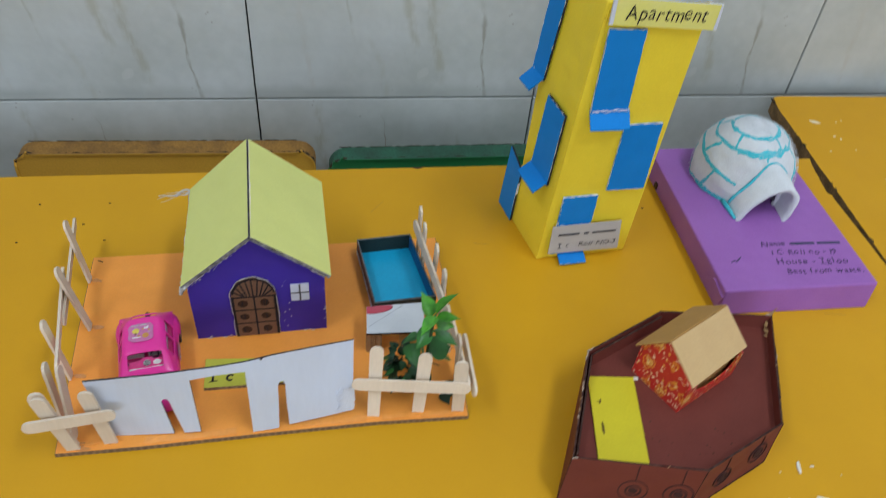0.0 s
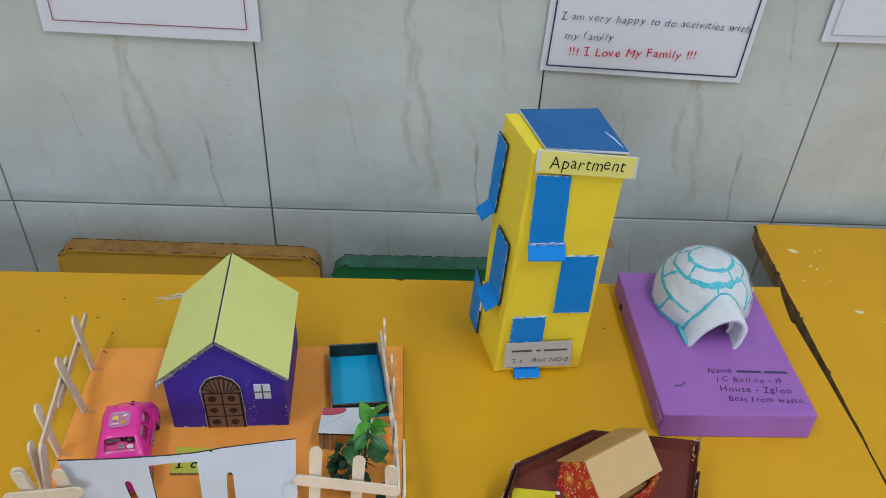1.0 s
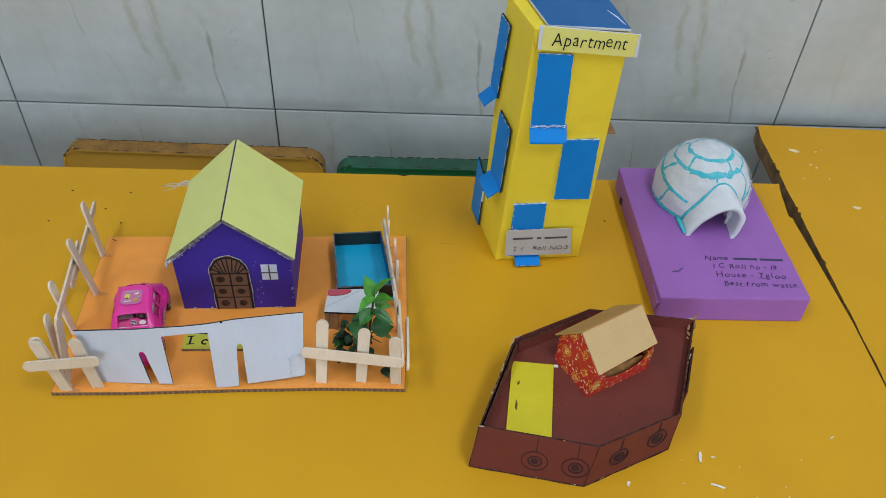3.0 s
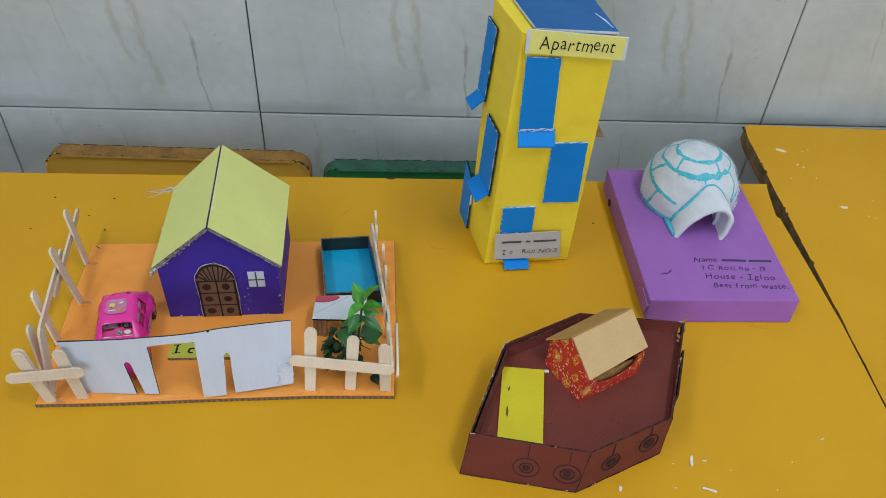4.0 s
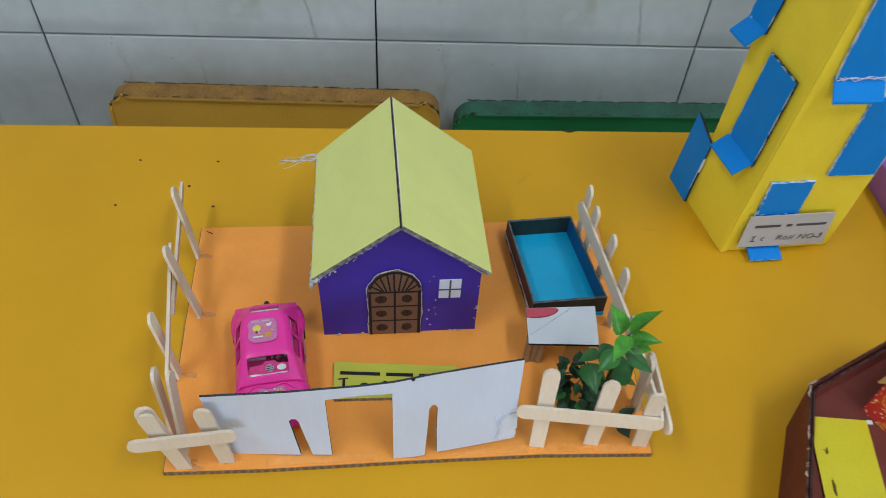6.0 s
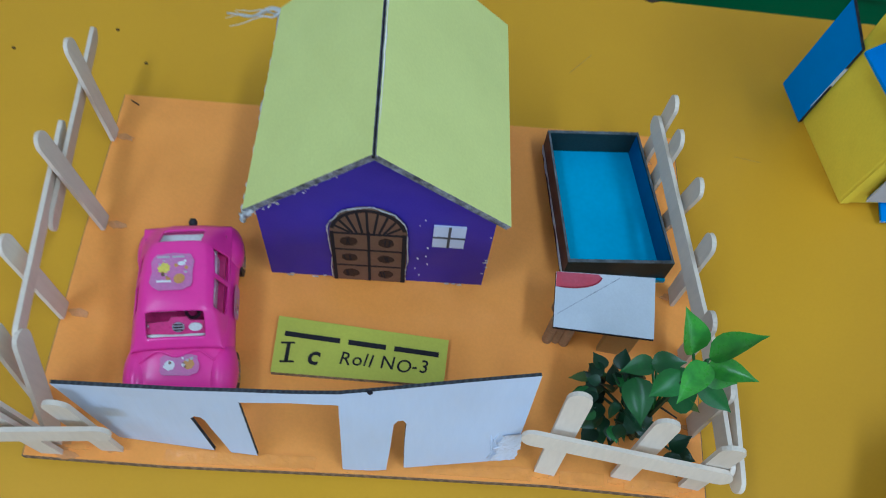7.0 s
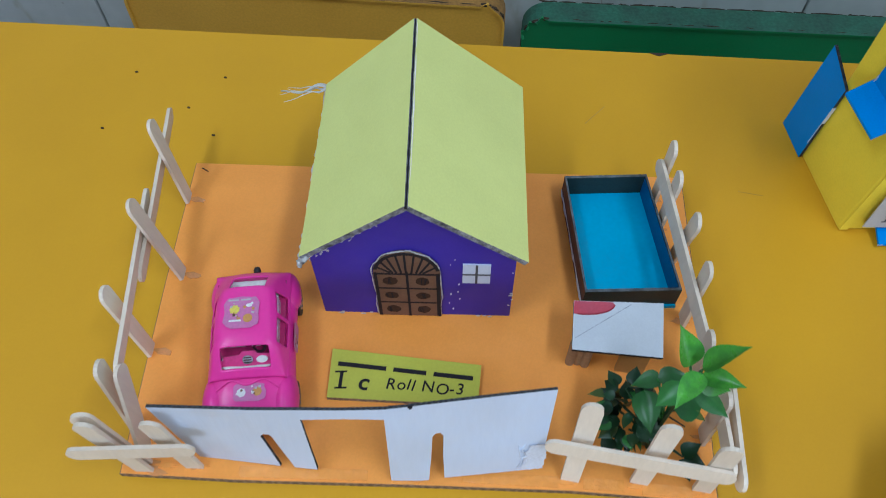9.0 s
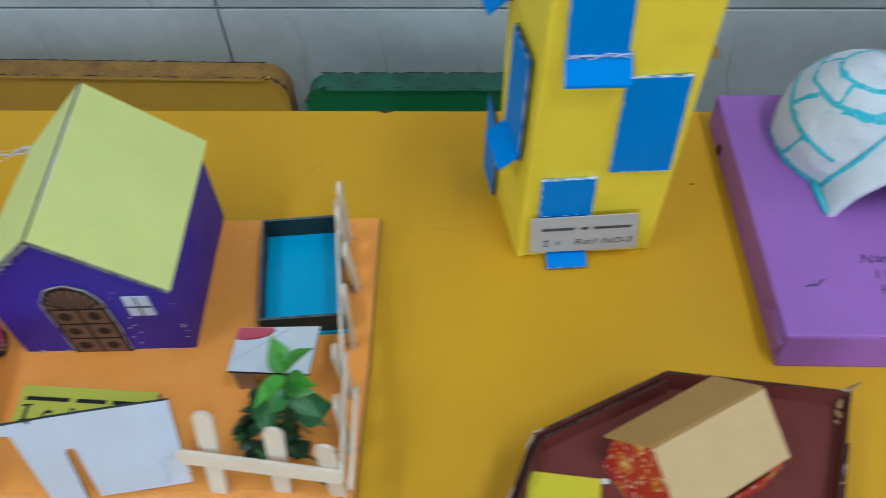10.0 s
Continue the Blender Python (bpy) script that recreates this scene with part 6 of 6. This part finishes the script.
# the seam of the entrance and its left foot
pts, rad = [], []
for i in range(41):
    t = math.pi * (0.02 + 0.96 * i / 40)
    for q in range(0, 161):
        j = q / 20
        z = 0.0455 * math.sin(t) ** 0.9 * (1 - 0.29 * j / 8)
        at = Vector((0.0245 * (1 - 0.10 * j / 8) * math.cos(t) - 0.45 * z * j / 8, 0.028 + 0.0298 * j / 8 + 0.010 * (1 - math.sin(t)) * (j / 8 - 0.6), z))
        if Vector((at.x, at.y, max(0.0, at.z - IZ))).length > IR + 0.0008:
            break
    pts.append(AM @ (at + Vector((math.cos(t), 0.5, math.sin(t))) * 0.0006))
    rad.append((0.0009 + 0.0008 * max(0.0, math.cos(t)) ** 2 - 0.0003 * max(0.0, -math.cos(t))) * (0.9 + 0.4 * noise.noise(pts[-1] * 300)))
part("seam_line", tube(pts, rad, None, 6), "cyan", igloo, "cyan painted line", smooth=True)
part("seam_line", tube([AM @ Vector((x, y, 0.0014)) for x, y in ((0.0268, 0.036), (0.0258, 0.044), (0.0246, 0.052), (0.0236, 0.060))], [0.0022, 0.0022, 0.0018, 0.0012], None, 7), "cyan", igloo, "cyan painted line", smooth=True)
bm = bmesh.new()
rr = random.Random(77)
for k in range(2600):
    p = igloo_pt(rr.uniform(0, D2), rr.uniform(0.02, 0.95))
    o = Vector((p.x, p.y, max(p.z - IZ, 0.001))).normalized()
    if p.z < 0.036 and (o.x * math.cos(DAZ) + o.y * math.sin(DAZ)) > 0.85:
        continue
    t = o.cross(Vector((rr.uniform(-1, 1), rr.uniform(-1, 1), rr.uniform(-1, 1)))).normalized()
    g = rr.uniform(0.5, 1.5)
    tube([p, p + o * 0.0012 * g + t * 0.0010, p + o * 0.0014 * g + t * 0.0030], [0.0001, 0.00008, 0.00004], bm, 3)
tagged(part("cotton_fuzz", bm, "cotton", igloo, "loose cotton fibres"), kind="stuff")

# ---- ark ----
AO = Vector((0.29, 0.30, 0))
ark = thing("model_ark", Matrix.Translation(AO), "maroon-card coloured browner for its shaded side boat with drawn portholes on the table", "toy boat")
RIM = [(0.2103, 0.2470, 0.0405), (0.2930, 0.2365, 0.0418), (0.3560, 0.2740, 0.0370), (0.3815, 0.3675, 0.0380), (0.2965, 0.3690, 0.0395), (0.2350, 0.3305, 0.0400)]
BASE = [(0.2060, 0.2400), (0.2885, 0.2310), (0.3540, 0.2680), (0.3790, 0.3600), (0.2965, 0.3640), (0.2360, 0.3260)]
cc = Vector((0.297, 0.303, 0))
for i in range(6):
    j = (i + 1) % 6
    def pin(p, d):
        v = Vector(p) - AO
        w = (cc - AO - v)
        w.z = 0
        return v + w.normalized() * d
    b0, b1 = Vector((*BASE[i], 0)), Vector((*BASE[j], 0))
    r0, r1 = Vector(RIM[i]), Vector(RIM[j])
    bm = hexa([b0 - AO, b1 - AO, pin(b1, 0.0015), pin(b0, 0.0015)], [r0 - AO, r1 - AO, pin(r1, 0.0015), pin(r0, 0.0015)])
    bm.faces.ensure_lookup_table()
    bm.faces[1].material_index = 1
    part("hull_side", bm, ["ark_brown", "ark_edge"], ark)
DZ = 0.0275
part("deck", plate([tuple(pin((x, y, 0), 0.0013)[:2]) for x, y, z in RIM], DZ - 0.002, DZ), "ark_brown", ark)
part("hull_bottom", plate([tuple(pin((x, y, 0), 0.0018)[:2]) for x, y in BASE], 0.0, 0.002), "ark_brown", ark)
dk = [(0.2347, 0.3170), (0.2667, 0.3165), (0.2620, 0.2432), (0.2297, 0.2458)]
ad = part("ramp", plate([(x - AO.x, y - AO.y) for x, y in dk], DZ, DZ + 0.0016), ["ark_door", "ink"], ark, "lemon yellow card lying on the deck")
for pts, w in ((((0.2400, 0.2985), (0.2394, 0.2958), (0.2386, 0.2944)), 0.0008), (((0.2376, 0.2974), (0.2392, 0.2956)), 0.0006), (((0.2376, 0.2800), (0.2378, 0.2770), (0.2374, 0.2740), (0.2376, 0.2712)), 0.0009), (((0.2384, 0.2812), (0.2380, 0.2780)), 0.0004)):
    line = [Vector((x, y, DZ + 0.0016)) - AO for x, y in pts]
    part("stain", tube(line, [0.3 * w] + [w] * (len(line) - 2) + [0.4 * w], None, 6), "brown_stain", ad, "smeared brown stroke")


def porthole(i, u, v, r):
    j = i + 1
    b0, b1, r0, r1 = Vector((*BASE[i], 0)), Vector((*BASE[j], 0)), Vector(RIM[i]), Vector(RIM[j])
    along = b0.lerp(r0, v), b1.lerp(r1, v)
    across = b0.lerp(b1, u), r0.lerp(r1, u)
    m = frame_of(along[0].lerp(along[1], u) - AO, along[1] - along[0], across[1] - across[0])
    up = (across[1] - across[0]).length * (1 - v)
    bm = bmesh.new()
    ring(0, 0, r * 0.90, r * 0.98, -0.0004, 0.0005, bm, m, 28)
    ring(0.0002, -0.0001, r * 0.42, r * 0.55, -0.0004, 0.0005, bm, m, 20)
    bar(0, r, 0, up - 0.0012, 0.0006, -0.0004, 0.0005, bm, m)
    p = part("porthole", bm, "port_ink", ark, "marker-drawn porthole")
    part("porthole_centre", ring(0, 0, 0, r * 0.30, -0.0004, 0.0005, None, m, 14), "port_ink", p)


porthole(0, 0.53, 0.42, 0.0098)
porthole(0, 0.875, 0.42, 0.0100)
porthole(1, 0.33, 0.46, 0.0082)
porthole(1, 0.78, 0.52, 0.0088)
rr = random.Random(9)
bm = bmesh.new()
for k in range(26):
    x, y = rr.uniform(0.262, 0.335), rr.uniform(0.256, 0.300)
    ring(x - AO.x, y - AO.y, 0, rr.uniform(0.0003, 0.0006), DZ, DZ + 0.0003, bm, None, 6)
tagged(part("deck_specks", bm, "speck", ark), kind="stuff")

for k in range(3):
    rr = random.Random(130 + k)
    c0 = Vector((0.3772, 0.3630 - 0.004 * k, 0.0330 - 0.003 * k)) - AO
    part("torn_paper", plate([(0.0022 * rr.uniform(0.4, 1.1) * math.cos(a), 0.0030 * rr.uniform(0.4, 1.1) * math.sin(a)) for a in [2 * math.pi * i / 7 for i in range(7)]], 0, 0.0004, None, Matrix.Translation(c0) @ pose(0, 0, 0, 20 * k, -70, 0)), "tan", ark, "torn tan paper inside the rim")
part("torn_corner", tube([(0.3805 - AO.x, 0.3665 - AO.y, 0.020), (0.3822 - AO.x, 0.3668 - AO.y, 0.030), (0.3800 - AO.x, 0.3680 - AO.y, 0.038), (0.3835 - AO.x, 0.3690 - AO.y, 0.044)], [0.0012, 0.0022, 0.0015, 0.0004], None, 6), "carton", ark, "torn pale cardboard corner")
for i in (5, 4):
    r0, r1 = Vector(RIM[i]) - AO, Vector(RIM[(i + 1) % 6]) - AO
    a, b = r0.lerp(r1, 0.03), r0.lerp(r1, 0.97)
    inw = (cc - AO - (a + b) / 2)
    inw.z = 0
    inw = inw.normalized()
    lo = [Vector((p.x, p.y, DZ)) + inw * k for p, k in ((a, 0.0042), (b, 0.0036), (b, 0.0050), (a, 0.0056))]
    hi = [Vector((p.x, p.y, p.z - 0.0016)) + inw * k for p, k in ((a, 0.0030), (b, 0.0026), (b, 0.0040), (a, 0.0044))]
    bm = hexa(lo, hi)
    bm.faces.ensure_lookup_table()
    bm.faces[1].material_index = 1
    part("inner_wall", bm, ["ark_brown", "ark_edge"], ark, "inner card coloured browner for its shaded side layer with a dark gap behind it")
rr = random.Random(37)
for i, t0, t1 in ((5, 0.0, 0.10), (5, 0.32, 0.40), (5, 0.62, 0.66), (4, 0.93, 1.0), (3, 0.0, 0.06), (0, 0.0, 0.05), (2, 0.55, 0.62)):
    r0, r1 = Vector(RIM[i]) - AO, Vector(RIM[(i + 1) % 6]) - AO
    part("rim_fray", tube([r0.lerp(r1, t0 + (t1 - t0) * k / 4) + Vector((rr.uniform(-0.0006, 0.0006), rr.uniform(-0.0006, 0.0006), rr.uniform(-0.0006, 0.0008))) for k in range(5)], [0.0002, 0.0005, 0.0004, 0.0006, 0.0002], None, 5), "pale_fray", ark, "pale frayed cardboard on the rim")
OL = [(0.3625, 0.2980, 0.004), (0.3640, 0.2980, 0.004), (0.3756, 0.3450, 0.004), (0.3741, 0.3450, 0.004), (0.3638, 0.3000, 0.030), (0.3653, 0.3000, 0.030), (0.3777, 0.3450, 0.030), (0.3762, 0.3450, 0.030)]
OL = [Vector(q) - AO + Vector((0.0014, -0.0003, 0)) for q in OL]
bm = hexa(OL[:4], OL[4:])
bm.faces.ensure_lookup_table()
for i in (1, 3):
    bm.faces[i].material_index = 1
part("outer_layer", bm, ["ark_brown", "ark_edge"], ark, "second card coloured browner for its shaded side layer with worn edge")
for i in (0, 1, 2, 3):
    part("corner_edge", tube([Vector((*BASE[i], 0.001)) - AO, (Vector((*BASE[i], 0)) + Vector(RIM[i])) / 2 - AO, Vector(RIM[i]) - AO], [0.0004, 0.0002, 0.0004], None, 5), "ark_edge", ark, "dark worn corner")
for i in (0, 1, 2):
    part("bottom_edge", tube([Vector((*BASE[i], 0.0004)).lerp(Vector((*BASE[i + 1], 0.0004)), k / 6) - AO for k in range(7)], [0.0005, 0.0008, 0.0004, 0.0007, 0.0005, 0.0008, 0.0005], None, 5), "ark_edge", ark, "dark worn bottom edge")
rr = random.Random(23)
for i in (0, 1):
    for k in range(3):
        q = Vector((*BASE[i], 0.0006)).lerp(Vector((*BASE[i + 1], 0.0006)), rr.random()) - AO
        r = rr.uniform(0.0005, 0.0011)
        part("worn_spot", tube([q + Vector((-r, 0, 0)), q + Vector((0, -0.0003, 0.0003)), q + Vector((r, 0, 0))], [0.0002, r * 0.5, 0.0002], None, 5), "carton" if k % 2 else "grey_label", ark, "worn pale spot on the bottom edge")
for i in (0, 2, 3, 4, 5, 5):
    for k in range(2):
        q = (Vector(RIM[i]).lerp(Vector(RIM[(i + 1) % 6]), rr.random()) - AO) * 0.995
        r = rr.uniform(0.0005, 0.0012)
        part("worn_spot", tube([q + Vector((-r, -r * 0.5, 0.0002)), q + Vector((0, 0, 0.0005)), q + Vector((r, r * 0.6, 0.0002))], [0.0003, r * 0.5, 0.0002], None, 5), "carton", ark, "worn pale spot on the rim")
part("paper_bit", box(0.2668 - AO.x, 0.2702 - AO.x, 0.3148 - AO.y, 0.3172 - AO.y, DZ, DZ + 0.0012, 0.0004), "crumb", ark, "small white paper bit")
AHM = pose(0.2908, 0.2888, DZ, 0, 0, 33.5)
ah = thing("ark_cabin", AHM, "tan-roofed cabin with red floral paper walls on the brown deck", "toy house")
AL, AW, AE, AR, AA = 0.0575, 0.0425, 0.0235, 0.0255, 0.0415
AY = 0.0267
GX = frame_of((0, 0, 0), (0, -1, 0), (0, 0, 1))
for x0 in (-0.0, -AL + 0.0012):
    bm = plate([(-AW, 0), (0, 0), (0, AE), (-AY, AA - 0.001), (-AW, AR)], x0 - 0.0012, x0, None, GX)
    for v in bm.verts:
        v.co.x += 0.0072 * v.co.z / AA if x0 == 0 else 0.002 * v.co.z / AA
    part("gable_wall", bm, "floral", ah, "red floral paper")
scoop = [(AL * 0.56 + 0.021 * math.cos(radians(q)), AE - 0.0145 * math.sin(radians(q)) ** 0.8) for q in range(0, 181, 15)]
arch2 = [(0.0012, 0), (AL - 0.0012, 0), (AL - 0.0012, AE)] + scoop + [(0.0012, AE)]
SIDE = frame_of((0, 0, 0), (1, 0, 0), (0, 0, 1))
part("side_wall", plate(arch2, -0.0012, 0.0, None, SIDE), "floral", ah, "red floral paper with a scooped opening")
part("side_wall", box(0.0012, AL - 0.0012, AW - 0.0012, AW, 0, AR), "floral", ah)
part("inner_floor", box(0.0014, AL - 0.0014, 0.0014, AW - 0.0014, 0, 0.0012), "rough_kraft", ah, "bare cardboard inside")
part("inner_panel", plate([(0.003, 0.001), (AL - 0.004, 0.001), (AL - 0.004, 0.014), (AL / 2, 0.018), (0.004, 0.014)], -0.0052, -0.0040, None, SIDE), "rough_kraft", ah, "bare cardboard liner")
# the far slope's shade is put into a browner colour than the tan
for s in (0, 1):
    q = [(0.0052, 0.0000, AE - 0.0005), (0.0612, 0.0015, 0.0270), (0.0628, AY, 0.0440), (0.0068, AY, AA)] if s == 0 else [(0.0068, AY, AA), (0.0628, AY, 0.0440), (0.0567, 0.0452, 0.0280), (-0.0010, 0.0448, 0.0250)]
    part("roof_slope", hexa(q, [(x, y + (-0.0007 if s == 0 else 0.0007), z + 0.0010) for x, y, z in q]), "kraft" if s else "tan", ah, "card coloured browner for its shaded side" if s else "smooth tan card")

# ---- scraps on the tables ----
for x, y, ang, l, w, z in ((0.377, 0.263, 80, 0.010, 0.003, 0), (0.386, 0.240, -15, 0.011, 0.002, 0), (0.321, 0.236, 70, 0.004, 0.0025, 0), (0.3868, 0.2640, 0, 0.003, 0.0012, 0), (0.482, 0.290, 30, 0.004, 0.001, 0)):
    rr = random.Random(int(x * 9000))
    ol = [(px * l / 2 * rr.uniform(0.8, 1.1), py * w / 2 * rr.uniform(0.6, 1.2)) for px, py in ((-1, -1), (-0.3, -0.8), (0.5, -1), (1, -0.4), (0.9, 0.8), (0.2, 1), (-0.6, 0.8), (-1, 0.3))]
    s = link("paper_scrap", plate(ol, 0, 0.0007), ["crumb"])
    s.matrix_world = pose(x, y, z, 2, 3, ang) @ pose(0, 0, 0.0002)
    tagged(s, "small white scrap on the yellow table", "scrap", "scraps on the tables")


def flake(x, y, z, ang, l, w, seed, label):
    rr = random.Random(seed)
    ol = [(l / 2 * math.cos(a) * rr.uniform(0.55, 1.1), w / 2 * math.sin(a) * rr.uniform(0.55, 1.1)) for a in [2 * math.pi * i / 7 for i in range(7)]]
    f = link("paper_scrap", plate(ol, 0, 0.0006), ["flake"])
    f.matrix_world = pose(x, y, z, 0, 0, ang)
    return tagged(f, label, "scrap", "scraps on the tables")


rr = random.Random(17)
for k, (x, y, ang, l, w) in enumerate(((0.563, 0.693, -20, 0.013, 0.007), (0.603, 0.594, -5, 0.012, 0.006), (0.575, 0.667, 30, 0.004, 0.003), (0.580, 0.662, 60, 0.005, 0.003), (0.560, 0.640, 10, 0.003, 0.002))):
    flake(x - 0.002, y - 0.005, -0.006, ang, l, w, k, "pale chipped flake on the yellow table")
for k in range(26):
    flake(rr.uniform(0.575, 0.80), rr.uniform(0.42, 0.71), -0.006, rr.uniform(0, 180), rr.uniform(0.0010, 0.0035), rr.uniform(0.0008, 0.0018), 50 + k, "tiny pale chip on the yellow table")
for k in range(9):
    flake(rr.uniform(0.36, 0.46), rr.uniform(0.235, 0.33) - 0.02, 0.0, rr.uniform(0, 180), rr.uniform(0.0008, 0.0022), rr.uniform(0.0006, 0.0012), 90 + k, "tiny cream speck on the yellow table")
for x, y in ((-0.2000, 0.5152), (-0.1430, 0.5190), (-0.1575, 0.4915), (-0.1357, 0.4728), (-0.2034, 0.4680), (0.3297, 0.5294)):
    s = link("dark_speck", ring(0, 0, 0, 0.0011, 0, 0.0005, None, None, 8, 0.6), "speck")
    s.matrix_world = pose(x, y, 0)
    tagged(s, "tiny dark speck on the yellow table", "speck", "specks on the table")

# ---- wall tiles ----
TW, TH = 0.305, 0.457
bm = box(0.0008, TW - 0.0008, 0.0, 0.012, 0.0010, TH - 0.0010, 0.0)
bmesh.ops.bevel(bm, geom=[e for e in bm.edges if all(v.co.y < 0.001 for v in e.verts)], offset=0.0007, segments=2, affect="EDGES")
tile_me = bpy.data.meshes.new("tile")
bmesh.ops.recalc_face_normals(bm, faces=bm.faces)
bm.to_mesh(tile_me)
bm.free()
tile_me.materials.append(M["tile"])
wall_ob = bpy.data.objects["wall_north"]
for r in range(-2, 4):
    for k in range(-9, 8):
        if -0.022 + (r + 1) * TH > 2.05 or -0.022 + r * TH < FLOOR - 0.4:
            continue
        t = new("tile", tile_me)
        t.parent = wall_ob
        t.location = (k * TW, 0, -0.022 + r * TH)
